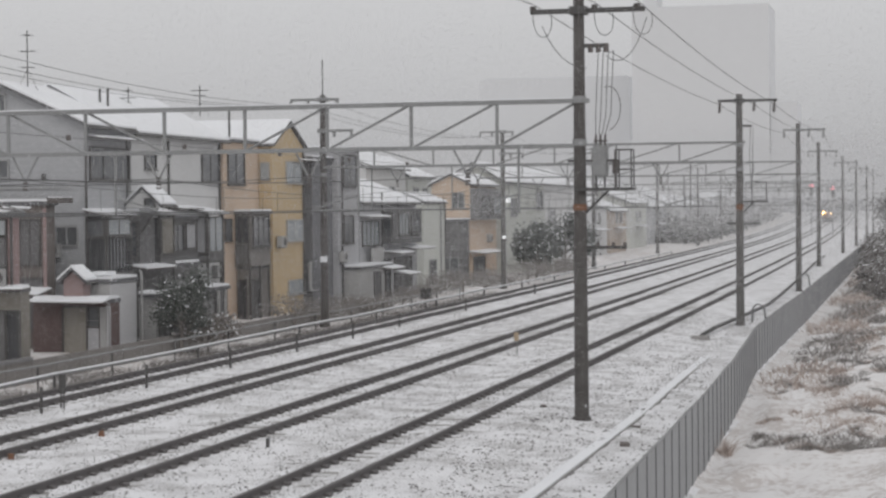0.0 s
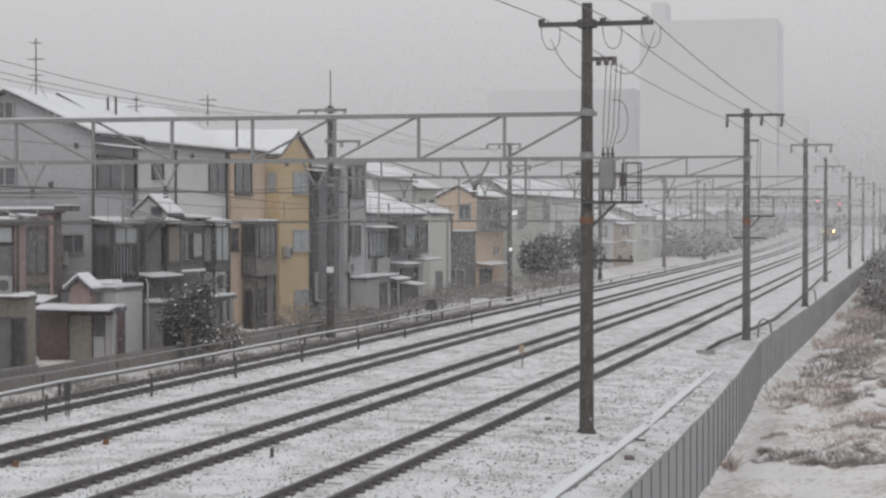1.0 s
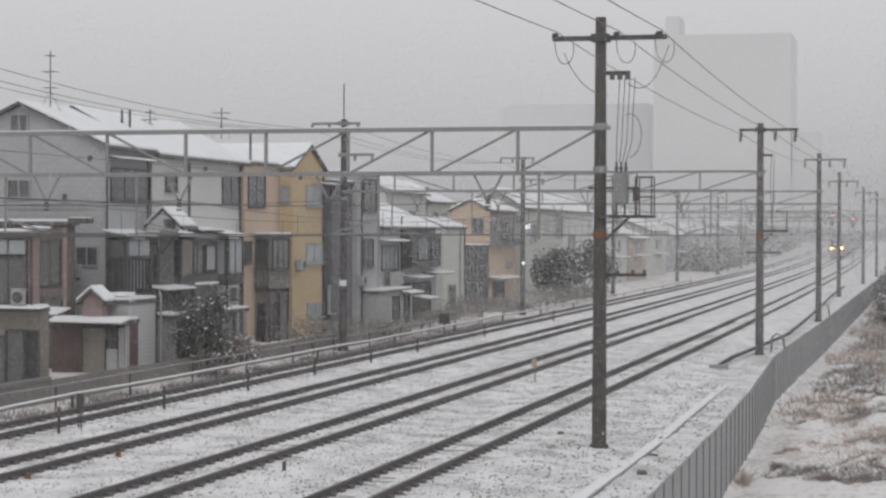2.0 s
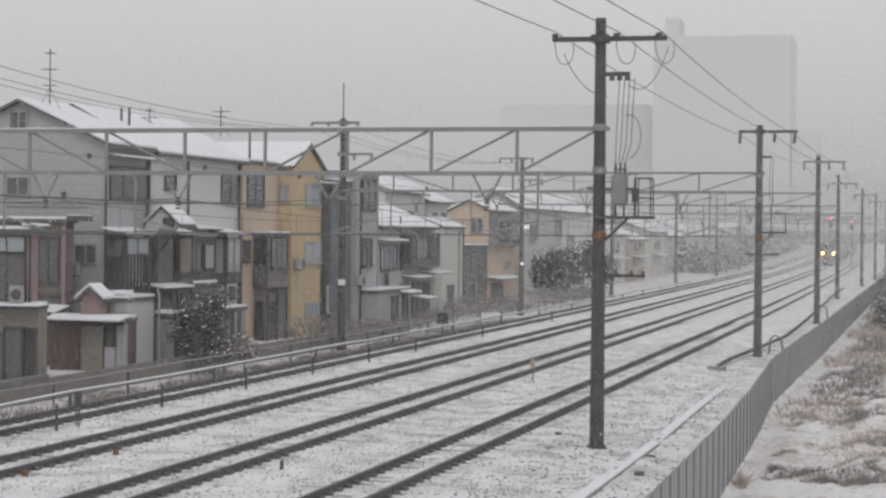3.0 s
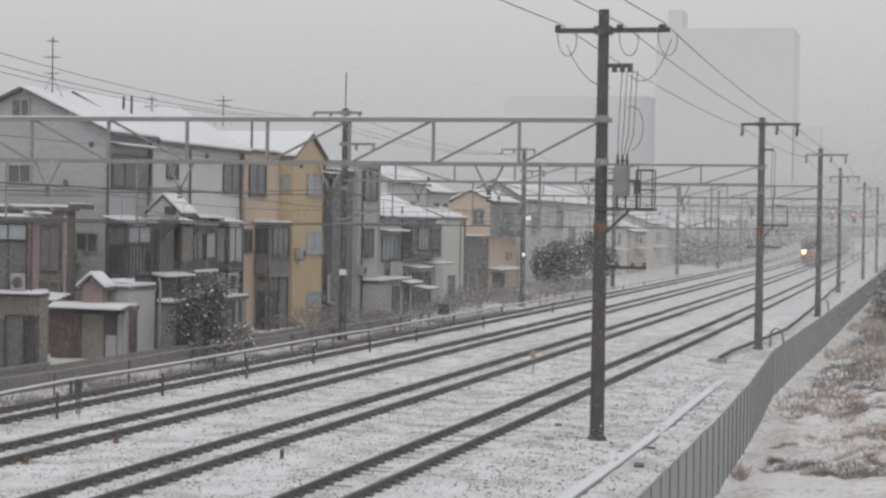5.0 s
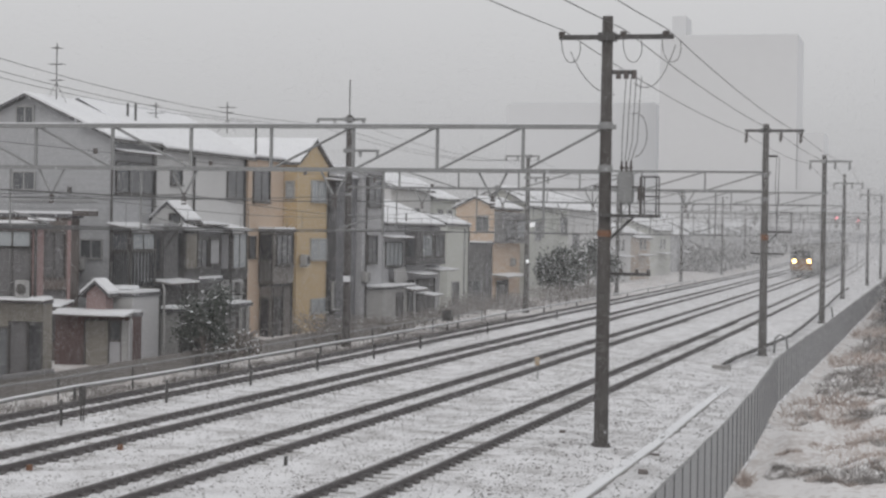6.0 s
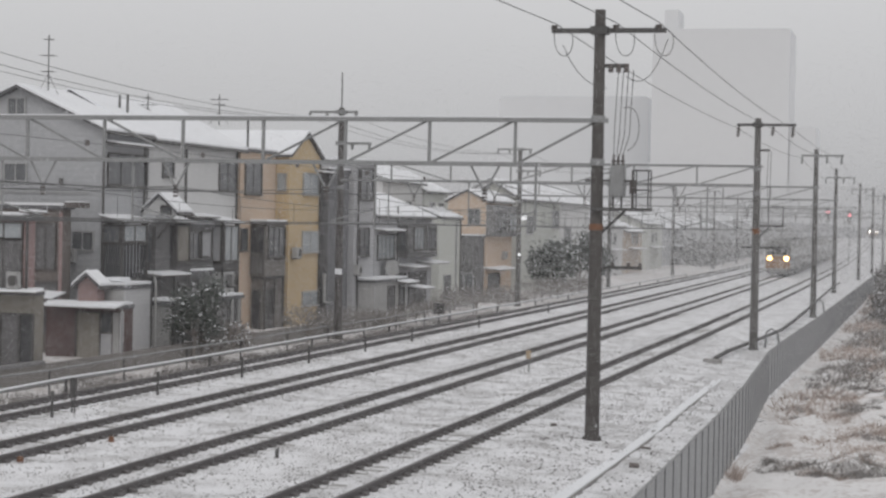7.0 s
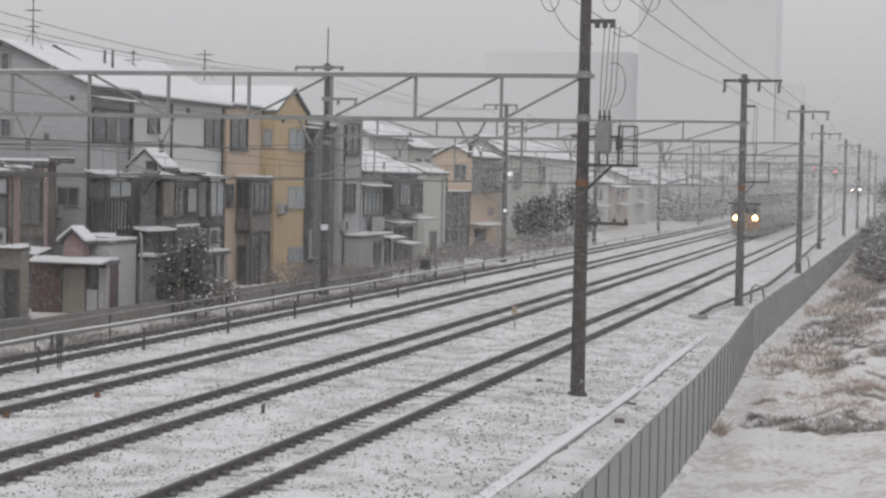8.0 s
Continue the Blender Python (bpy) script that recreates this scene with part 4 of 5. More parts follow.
settle(TW, I, window_s(TW, 93.4, -33.88, -33.28, 3.5, 4.75, DARK_SLAT, FRAME_DARK, 2), window_e(TW, -33.15, 93.7, 96.2, 3.3, 4.75, PANE, FRAME_DARK, 3), window_s(TW, 93.4, -33.88, -33.28, 2.4, 3.3, LATTICE, FRAME_DARK, 3),
       *[part("post", box(bmesh.new(), -33.26, -33.16, y - 0.05, y + 0.05, GABLE_BASE, 2.248), FRAME_DARK, TW) for y in (93.5, 95.0, 96.4)])
TL, I = house("brown boarded lean-to room under a balcony tower", -33.4, 0.58, 93.6, 96.9, 2.1, 2.2, TOWER_SHEET, flat=True, over=0.03, group="lean-to sheds")
settle(TL, I, window_e(TL, -33.4, 93.9, 95.2, -0.5, 1.5, BOARD_SHADE, FRAME_DARK, 2), window_s(TL, 93.6, -33.85, -33.5, -0.6, 1.5, DARK_SLAT, FRAME_DARK, 1))
# the dark house and its grey neighbour
H4, I = house("dark charcoal-sided three-storey house", -32.9, 7.0, 103.05, 106.81, 7.93, 8.6, DARK_WALL, flat=True, over=0.1)
settle(H4, I, window_e(H4, -33.0, 102.64, 103.89, 0.70, 2.13, PALE_SHEET, FRAME_METAL, 1), canopy(H4, -33.0, 0.5, 100.80, 103.89, 7.90, 0.05))
H5, I = house("mid-grey three-storey house with dark windows", -32.6, 8.0, 106.96, 111.15, 8.58, 8.7, SLATE_WALL, flat=True, over=0.15)
settle(H5, I, window_e(H5, -32.6, 108.09, 110.67, 6.53, 8.29, PANE, FRAME_DARK, 2), window_e(H5, -32.6, 108.09, 109.95, 3.19, 4.75, PANE, FRAME_DARK, 2),
       window_e(H5, -32.6, 108.78, 110.19, 0.32, 1.67, PANE, FRAME_DARK, 1))
# lower houses further on
H6, I = house("two-storey weathered wooden house with a snowy tiled roof", -33.0, 7.0, 112.75, 126.5, 5.5, 6.93, SLATE_WALL, over=0.25)
settle(H6, I, window_e(H6, -33.0, 113.25, 116.9, 2.93, 4.33, PANE_PALE, FRAME_DARK, 4), canopy(H6, -33.0, 0.7, 112.6, 117.4, 4.75, 0.1),
       part("upper_bay", box(bmesh.new(), -33.0, -32.3, 117.9, 125.2, 2.9, 5.15), BOARD_SHADE, H6, "dark boarded upper bay"),
       window_e(H6, -32.3, 119.2, 121.6, 3.5, 4.8, PANE_PALE, FRAME_DARK, 3), window_e(H6, -32.3, 122.4, 124.6, 3.5, 4.8, PANE, FRAME_DARK, 2), window_s(H6, 117.9, -32.9, -32.4, 3.4, 4.7, PANE, FRAME_DARK, 1),
       canopy(H6, -33.0, 1.2, 118.0, 121.5, 2.45, 0.15), canopy(H6, -33.0, 1.2, 122.6, 127.0, 2.62, 0.12),
       part("parapet_board", box(bmesh.new(), -32.62, -32.5, 113.9, 116.4, 1.9, 2.75), PALE_SHEET, H6, "pale board parapet"),
       window_e(H6, -33.0, 117.6, 119.6, -0.30, 1.9, PANE, FRAME_DARK, 2), window_e(H6, -33.0, 120.6, 124.9, -0.3, 1.9, BOARD_SHADE, FRAME_DARK, 3))
PANE_DIM = glass("old_window_glass", (0.14, 0.145, 0.15))
H7, I = house("tall pale plain-walled house with a snowy roof edge", -33.4, 3.0, 130.1, 136.40, 5.5, 6.1, GREEN_WALL, over=0.1)
settle(H7, I, window_e(H7, -33.4, 131.39, 133.35, -0.3, 1.48, PANE_DIM, FRAME_METAL, 1), part("corner_pipe", tube(bmesh.new(), [(-33.33, 134.8, -0.8), (-33.33, 134.8, 5.3)], 0.07, 6), FRAME_METAL, H7))
H8, I = house("peach-walled gabled house with a dark boarded upper storey", -34.0, 3.1, 147.0, 156.6, 6.95, 7.72, PEACH_WALL, over=0.2)
settle(H8, I, part("upper_storey", box(bmesh.new(), -33.996, -33.3, 147.0, 156.4, 4.2, 6.7), LATTICE, H8, "dark boarded upper storey"),
       window_e(H8, -33.3, 148.2, 150.8, 4.7, 6.0, PANE, FRAME_DARK, 2), window_e(H8, -33.3, 152.2, 155.2, 4.7, 6.0, PANE_PALE, FRAME_DARK, 2),
       window_s(H8, 147.0, -35.4, -34.5, 5.2, 6.3, PANE_DIM, FRAME_METAL, 2),
       canopy(H8, -34.0, 1.3, 146.4, 154.0, 1.75, 0.15), window_e(H8, -34.0, 148.0, 152.0, -0.3, 1.2, PANE, FRAME_DARK, 3))
H9, I = house("dark slatted balcony block with a snowy lid before a peach house", -34.05, 2.1, 144.6, 146.75, 4.1, 4.2, BOARD_SHADE, flat=True, over=0.1, group="lean-to sheds")
settle(H9, I, *[part("slat", box(bmesh.new(), x - 0.06, x + 0.06, 144.5, 144.58, 1.6, 4.0), LATTICE, H9) for x in (-35.9, -35.6, -35.3, -35.0, -34.7, -34.4)],
       window_s(H9, 144.6, -35.8, -34.4, -0.2, 1.3, PANE_DIM, FRAME_METAL, 2))
H10, I = house("pale greenish two-storey house with a gable", -34.0, 4.2, 158.88, 177.58, 7.40, 8.70, GREEN_WALL)
settle(H10, I, window_e(H10, -34.0, 173.73, 177.02, 4.97, 6.53, PANE_DIM, FRAME_METAL, 1), window_e(H10, -34.0, 162.36, 165.00, 4.45, 5.92, PANE_DIM, FRAME_METAL, 1))
H11, I = house("white two-storey house among shrubs", -35.0, 5.0, 183.38, 199.12, 7.42, 8.91, WHITE_WALL)
settle(H11, I, window_e(H11, -35.0, 185.14, 188.76, 3.58, 4.98, PANE_DIM, FRAME_METAL, 1))
for k, (px0, px1, x, e, r, wallm) in enumerate((
        (212.80, 228.10, -36.0, 5.2, 6.9, WHITE_WALL), (230.71, 243.70, -36.0, 4.6, 6.2, TAN_WALL), (253.52, 269.91, -37.0, 5.6, 7.2, GREEN_WALL),
        (280.83, 300.40, -38.0, 5.0, 6.8, GREY_WALL), (304.63, 324.40, -38.0, 5.2, 6.9, WHITE_WALL), (336.29, 357.85, -39.0, 5.4, 7.0, WHITE_WALL))):
    h, I = house("far small pale house with a snowy pitched roof", x, 8.0, px0, px1, e, r, wallm)
    m = (px0 + px1) / 2
    settle(h, I, window_e(h, x, m - 2.2, m - 0.6, 3.2, 4.4, PANE_DIM, FRAME_METAL, 2), window_e(h, x, m + 1.0, m + 2.6, 3.2, 4.4, PANE_DIM, FRAME_METAL, 2), canopy(h, x, 1.2, m - 4, m + 4, 2.6, 0.15))
# a second row behind, of which roofs and upper walls show
for k, (y0, y1, x, e, r, wallm) in enumerate((
        (152.33, 164.95, -44.0, 8.6, 10.3, WHITE_WALL), (165.74, 174.37, -44.0, 8.0, 9.8, GREEN_WALL), (218.07, 238.74, -46.0, 8.2, 10.4, WHITE_WALL),
        (242.55, 261.70, -46.0, 7.6, 9.4, GREY_WALL), (307.51, 338.47, -50.0, 7.4, 9.4, WHITE_WALL), (373.03, 415.32, -54.0, 7.6, 9.6, GREEN_WALL))):
    h, I = house("pale house in the second row with a snowy roof", x, 8.0, y0, y1, e, r, wallm)
    m = (y0 + y1) / 2
    settle(h, I, window_e(h, x, m - 2.5, m - 0.8, 5.8, 7.0, PANE_DIM, FRAME_METAL, 2), window_e(h, x, m + 0.8, m + 2.5, 5.8, 7.0, PANE_DIM, FRAME_METAL, 2))

# ---- sheds and annexes in front of the tall houses ----
AN, I = house("old two-storey annex with a faded rose upper wall", -31.3, 6.2, 62.85, 63.5, 5.0, 5.1, ROSE_WALL, flat=True, over=0.2, base=2.5, group="lean-to sheds")
settle(AN, I, window_s(AN, 62.85, -32.9, -31.5, 4.35, 4.85, PANE_PALE, FRAME_DARK, 2), window_s(AN, 62.85, -32.9, -31.5, 2.6, 4.25, BOARD_SHADE, FRAME_DARK, 2),
       canopy(AN, -31.3, 0.4, 62.2, 63.6, 5.3, 0.03),
       part("corner_post", box(bmesh.new(), -31.32, -31.24, 62.78, 62.86, 2.5, 5.0), FRAME_DARK, AN))
AL, I = house("stained cream ground-floor wing with dark openings", -30.95, 6.6, 62.8, 63.55, 2.3, 2.4, CREAM_WALL, flat=True, over=0.03, group="lean-to sheds")
settle(AL, I, window_s(AL, 62.8, -32.2, -31.55, -0.6, 1.6, BOARD_SHADE, FRAME_DARK, 1), window_s(AL, 62.8, -31.45, -31.0, -0.6, 1.6, DARK_SLAT, FRAME_DARK, 1),
       window_s(AL, 62.8, -33.6, -32.3, -0.4, 1.4, PANE, FRAME_DARK, 2))
o = [(-35.6, 62.1, 2.44), (-30.55, 62.1, 2.44), (-30.55, 62.76, 2.48), (-35.6, 62.76, 2.48)]
c = part("canopy", prism(bmesh.new(), o, (0, 0, -0.05)), CORRUGATED, AL)
part("snow", prism(bmesh.new(), [(a, b, d + 0.004) for a, b, d in o], (0, 0, 0.06)), SNOW, c, "snow on the canopy")
settle(AL, I, c)
ac = thing("air_conditioner", "white outdoor air-conditioner unit on a ledge", "air conditioner", (-31.6, 62.45, 2.53))
bm = box(bmesh.new(), -0.22, 0.22, -0.16, 0.16, 0.0, 0.62)
bmesh.ops.bevel(bm, geom=bm.edges[:], offset=0.03, segments=2, affect="EDGES")
part("case", bm, PALE_SHEET, ac)
part("fan_grille", tube(bmesh.new(), [(0.04, -0.16, 0.3), (0.04, -0.185, 0.3)], 0.2, 14), FRAME_DARK, ac)
BR, I = house("dark brown boarded house with a deep flat eave", -34.58, 5.5, 72.6, 73.4, 5.42, 5.5, BROWN_WALL, flat=True, over=0.12, group="lean-to sheds")
settle(BR, I, window_s(BR, 72.6, -35.75, -34.9, 3.0, 4.8, BOARD_SHADE, FRAME_DARK, 2), window_s(BR, 72.6, -35.75, -34.8, 0.4, 2.4, BOARD_SHADE, FRAME_DARK, 1),
       part("corner_post", box(bmesh.new(), -34.7, -34.56, 72.52, 72.59, -0.9, 5.3), ROSE_WALL, BR, "faded rose corner board"),
       part("eave_slab", box(bmesh.new(), -34.44, -33.75, 72.4, 73.4, 5.5, 5.72), CORRUGATED, BR), part("eave_snow", box(bmesh.new(), -34.4, -33.8, 72.44, 73.36, 5.722, 5.77), SNOW, BR))
o = [(-35.7, 71.3, 1.85), (-34.4, 71.3, 1.8), (-34.35, 72.55, 2.0), (-35.7, 72.55, 2.05)]
c = part("canopy", prism(bmesh.new(), o, (0, 0, -0.05)), CORRUGATED, BR)
part("snow", prism(bmesh.new(), [(a, b, d + 0.004) for a, b, d in o], (0, 0, 0.06)), SNOW, c, "snow on the canopy")
settle(BR, I, c)
S1, I = house("low rust-red shed with a cream door under a snowy awning", -31.15, 3.3, 71.0, 72.0, 1.5, 1.55, RUST_WALL, flat=True, over=0.04, group="lean-to sheds")
settle(S1, I, window_s(S1, 71.0, -33.1, -32.12, -0.5, 1.32, CREAM_WALL, FRAME_DARK, 1), window_s(S1, 71.0, -32.02, -31.62, 0.6, 1.3, PANE, FRAME_DARK, 1),
       part("side_sheet", box(bmesh.new(), -31.55, -31.28, 70.95, 70.998, -0.85, 1.35), PALE_SHEET, S1), part("white_post", box(bmesh.new(), -31.24, -31.1, 70.92, 70.998, -0.85, 1.4), WHITE_BOARD, S1, "white corner post"),
       part("low_sheet", box(bmesh.new(), -32.08, -31.6, 70.95, 70.998, -0.85, 0.5), SLATE_WALL, S1))
o = [(-34.3, 70.2, 1.58), (-31.1, 70.2, 1.55), (-31.1, 71.0, 1.66), (-34.3, 71.0, 1.69)]
c = part("awning", prism(bmesh.new(), o, (0, 0, -0.05)), CORRUGATED, S1)
part("snow", prism(bmesh.new(), [(a, b, d + 0.004) for a, b, d in o], (0, 0, 0.07)), SNOW, c, "snow on the awning")
for x, y in ((-34.2, 70.05), (-30.9, 70.4)):
    part("post", tube(bmesh.new(), [(x, y, -0.9), (x, y, 1.5)], 0.035, 6), STEEL_GREY, c)
part("rail", tube(bmesh.new(), [(-30.9, 70.4, 1.5), (-31.15, 70.5, 1.62)], 0.035, 6), STEEL_GREY, c)
settle(S1, I, c)
S2, I = house("small rose-coloured shed with a snowy gabled roof", -32.35, 0.85, 71.2, 71.9, 2.42, 2.78, ROSE_WALL, True, over=0.2, base=1.62, group="lean-to sheds")
settle(S2, I, part("leg", box(bmesh.new(), -33.1, -32.5, 71.3, 71.8, -0.9, 1.618), BROWN_WALL, S2))
S3, I = house("white weatherboarded shed with a low roof", -31.55, 1.35, 72.1, 74.75, 2.25, 2.3, WHITE_BOARD, flat=True, over=0.06, group="lean-to sheds")
settle(S3, I, part("end_sheet", box(bmesh.new(), -32.88, -31.6, 72.06, 72.097, -0.85, 2.2), PALE_SHEET, S3, "grey sheet end wall"), part("corner_board", box(bmesh.new(), -31.58, -31.5, 74.7, 74.8, -0.85, 2.2), FRAME_DARK, S3),
       part("downpipe", tube(bmesh.new(), [(-31.4, 74.9, -0.8), (-31.4, 74.9, 2.5), (-31.5, 74.95, 2.7)], 0.05, 6), PALE_SHEET, S3), part("roof_lump", box(bmesh.new(), -32.6, -31.9, 72.4, 73.4, 2.57, 2.7), SNOW, S3))
S4, I = house("low grey shed behind a snowy bush", -31.05, 0.95, 75.6, 77.2, 1.5, 1.55, PALE_SHEET, flat=True, over=0.12, group="lean-to sheds")
settle(S4, I, window_e(S4, -31.05, 75.9, 77.0, -0.6, 1.3, BOARD_SHADE, FRAME_DARK, 2))
S6, I = house("dark open shelter with pale posts and a snowy lid", -32.0, 1.2, 83.0, 86.8, 1.4, 1.46, BOARD_SHADE, flat=True, over=0.12, group="lean-to sheds")
settle(S6, I, *[part("pale_post", box(bmesh.new(), -31.98, -31.88, y - 0.07, y + 0.07, -0.85, 1.38), PALE_SHEET, S6) for y in (85.4, 86.3)], window_e(S6, -32.0, 83.4, 84.9, -0.5, 1.1, LATTICE, FRAME_DARK, 2))
S5, I = house("low pale sheds with a snowy roof", -31.6, 2.0, 108.0, 115.0, 1.6, 1.75, PALE_SHEET, flat=True, over=0.1, group="lean-to sheds")
settle(S5, I, window_e(S5, -31.6, 110.9, 112.2, -0.5, 1.3, BOARD_SHADE, FRAME_DARK, 1), window_e(S5, -31.6, 113.4, 114.4, -0.5, 1.3, PANE, FRAME_DARK, 1), canopy(S5, -31.6, 0.7, 112.6, 115.6, 1.62, 0.12), canopy(S5, -31.6, 1.1, 115.4, 118.0, 1.2, 0.12))

# low retaining wall between the line and the plots
wallk = thing("plot_wall", "low dark retaining wall with a grey coping before the plots", "wall", (-30.2, 60, -0.9))
for i in range(36):
    part("wall_panel", box(bmesh.new(), -0.06, 0.06, -22 + i * 2.0, -20.03 + i * 2.0, -0.2, 0.85), TOWER_SHEET, wallk)
for i in range(12):
    part("coping", box(bmesh.new(), -0.12, 0.12, -22 + i * 2.0, -20.02 + i * 2.0, 0.852, 0.98), LATTICE, wallk)

# ---- roof aerials ----


def aerial(x, y, z, h, bars):
    a = thing("roof_aerial", "thin television aerial on a roof mast", "aerial", (x, y, z), "roof aerials")
    part("mast", tube(bmesh.new(), [(0, 0, -0.3), (0, 0, h)], 0.028, 6), DARK_STEEL, a)
    for zz, w in bars:
        bm = tube(bmesh.new(), [(-w, 0, zz), (w, 0, zz)], 0.02, 5)
        for k in range(5):
            xx = -w + 2 * w * k / 4
            tube(bm, [(xx, -0.25, zz), (xx, 0.25, zz)], 0.012, 4)
        part("antenna_bar", bm, DARK_STEEL, a)
    for s in (-0.35, 0.35):
        part("stay", tube(bmesh.new(), [(0, 0, h * 0.3), (s, s, -0.25)], 0.012, 4), DARK_STEEL, a)
    return a


aerial(-37.46, 77.00, 10.62, 2.4, ((2.2, 0.18), (1.5, 0.3), (0.8, 0.25)))
aerial(-36.62, 86.00, 10.16, 0.9, ((0.4, 0.35), (0.75, 0.15)))
aerial(-33.75, 88.00, 10.01, 1.2, ((0.95, 0.4), (0.7, 0.25)))
for px in ((-36.31, 82.00, 10.01), (-35.92, 82.00, 10.01), (-32.99, 90.00, 9.57)):
    made("vent_pipe", tube(bmesh.new(), [(px[0], px[1], px[2] - 0.8), (px[0], px[1], px[2] + 0.75)], 0.06, 6), DARK_STEEL, "thin dark vent pipe above a roof", "pipe", "vent pipes")

# ---- plants ----
LEAF = mat("dark_evergreen_leaf", (0.12, 0.13, 0.118), 0.8, (0.085, 0.093, 0.085), 2, 12, 0.8, 0.0)
DUSK_LEAF = mat("dull_evergreen_leaf", (0.10, 0.11, 0.10), 0.8, (0.07, 0.077, 0.07), 2, 12, 0.8, 0.0)
# Greyed twigs: the snowy mist is mixed into this colour.
PALE_TWIG = mat("hazed_twig_bark", (0.23, 0.215, 0.205), 0.9, (0.31, 0.295, 0.285), 2, 12, 0.8, 0.1)
BANK_TWIG = mat("dusky_bank_twigs", (0.15, 0.14, 0.135), 0.9, (0.21, 0.20, 0.195), 2, 12, 0.8, 0.1)
TWIG = mat("bare_twig_bark", (0.23, 0.205, 0.19), 0.9, (0.30, 0.28, 0.265), 2, 12, 0.8, 0.1)
STRAW = mat("dry_straw_stems", (0.50, 0.425, 0.385), 0.9, (0.40, 0.335, 0.30), 1, 8, 0.9, 0.05)


def shrub(label, x, y, z, w, h, n, leaf=LEAF, leaf_size=0.12, seed=1, snowy=0.13):
    """A trunk with limbs and a crown of many small leaf clumps."""
    rng = random.Random(seed)
    s = thing("shrub", label, "shrub", (x, y, z), "shrubs by the houses")
    bm = tube(bmesh.new(), [(0, 0, -0.2), (0.05, 0, h * 0.35), (0.0, 0.05, h * 0.7)], 0.035 + 0.012 * h, 6, 0.02)
    tips = []
    for k in range(9):
        a, b = rng.uniform(0, 6.28), rng.uniform(0.45, 0.95)
        tip = (math.cos(a) * w * rng.uniform(0.25, 0.5), math.sin(a) * w * rng.uniform(0.25, 0.5), h * b)
        tube(bm, [(0, 0, h * rng.uniform(0.1, 0.4)), (tip[0] * 0.5, tip[1] * 0.5, tip[2] * 0.75), tip], 0.035, 5, 0.01)
        tips.append(tip)
    part("trunk", bm, TWIG, s)
    for material, name, share, lift in ((leaf, "crown", 1.0, 0.0), (SNOW, "snow_clumps", snowy, 0.06)):
        bm = bmesh.new()
        for k in range(int(n * share)):
            c = Vector(rng.choice(tips)) * rng.uniform(0.75, 1.05) + Vector((rng.gauss(0, w * 0.11), rng.gauss(0, w * 0.11), rng.gauss(0, h * 0.09) + lift))
            if c.z < 0.05:
                c.z = 0.05 + rng.random() * 0.2
            d = Vector((rng.gauss(0, 1), rng.gauss(0, 1), rng.gauss(0, 0.6))).normalized()
            e = d.orthogonal().normalized() * leaf_size * rng.uniform(0.4, 0.7)
            d = d * leaf_size * rng.uniform(0.7, 1.4)
            v = [bm.verts.new(c + q) for q in (d, e, -d, -e)]
            bm.faces.new(v)
        part(name, bm, material, s)
    return s


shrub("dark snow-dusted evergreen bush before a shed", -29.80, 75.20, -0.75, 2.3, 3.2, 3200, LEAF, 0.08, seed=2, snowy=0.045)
shrub("low snow-dusted bush beside a shed", -29.20, 76.71, -0.75, 2.4, 1.5, 1200, TWIG, 0.08, seed=3)
shrub("tangled bush at the foot of the yellow house", -30.00, 90.94, -0.75, 3.2, 1.7, 1500, PALE_TWIG, 0.05, seed=4, snowy=0.03)
shrub("bare tangled bush beside a pole", -30.00, 94.63, -0.75, 3.0, 1.6, 1400, PALE_TWIG, 0.05, seed=5, snowy=0.03)
shrub("dark rounded evergreen before a pale house", -31.00, 158.5, -0.75, 3.4, 4.4, 3000, DUSK_LEAF, 0.16, seed=6, snowy=0.04)
shrub("dark leafy bush between houses", -31.00, 172.00, -0.75, 4.6, 5.8, 3500, DUSK_LEAF, 0.17, seed=7, snowy=0.04)
shrub("dusky bush among far houses", -31.50, 164.5, -0.75, 2.6, 2.6, 1500, DUSK_LEAF, 0.13, seed=8, snowy=0.04)
for k in range(10):
    yy = 104 + k * 7.5
    shrub("bare scrub along the foot of the plots", -29.8 - 0.2 * (k % 3), yy, -0.7, 4.6, 0.9 + 0.3 * (k % 4), 1500, PALE_TWIG, 0.06, seed=20 + k, snowy=0.02)


def scrub_patch(name, label, cx, cy, rx, ry, n, hmin, hmax, seed, material=STRAW, r=0.012):
    """Many thin dry stems leaning all ways out of the snow."""
    rng = random.Random(seed)
    verts, faces = [], []
    for k in range(n):
        a, q = rng.uniform(0, 6.283), math.sqrt(rng.random())
        x, y = cx + math.cos(a) * rx * q, cy + math.sin(a) * ry * q
        z = ground_z(x, y) - 0.05
        h = rng.uniform(hmin, hmax) * (1.1 - 0.5 * q) * (0.55 + 0.9 * rng.random() ** 2)
        lx, ly = rng.gauss(0, 0.9) * h, rng.gauss(0, 0.9) * h
        t = rng.uniform(0, 3.14)
        dx, dy = math.cos(t) * r, math.sin(t) * r
        i = len(verts)
        verts += [(x - dx, y - dy, z), (x + dx, y + dy, z), (x + lx * 0.4 + dx, y + ly * 0.4 + dy, z + h * 0.65), (x + lx * 0.4 - dx, y + ly * 0.4 - dy, z + h * 0.65), (x + lx, y + ly, z + h * (0.9 if abs(lx) > 0.3 else 1))]
        faces += [(i, i + 1, i + 2, i + 3), (i + 3, i + 2, i + 4)]
    me = bpy.data.meshes.new(name)
    me.from_pydata(verts, [], faces)
    me.materials.append(material)
    return tagged(new(name, me), label, "dry grass", kind="stuff")


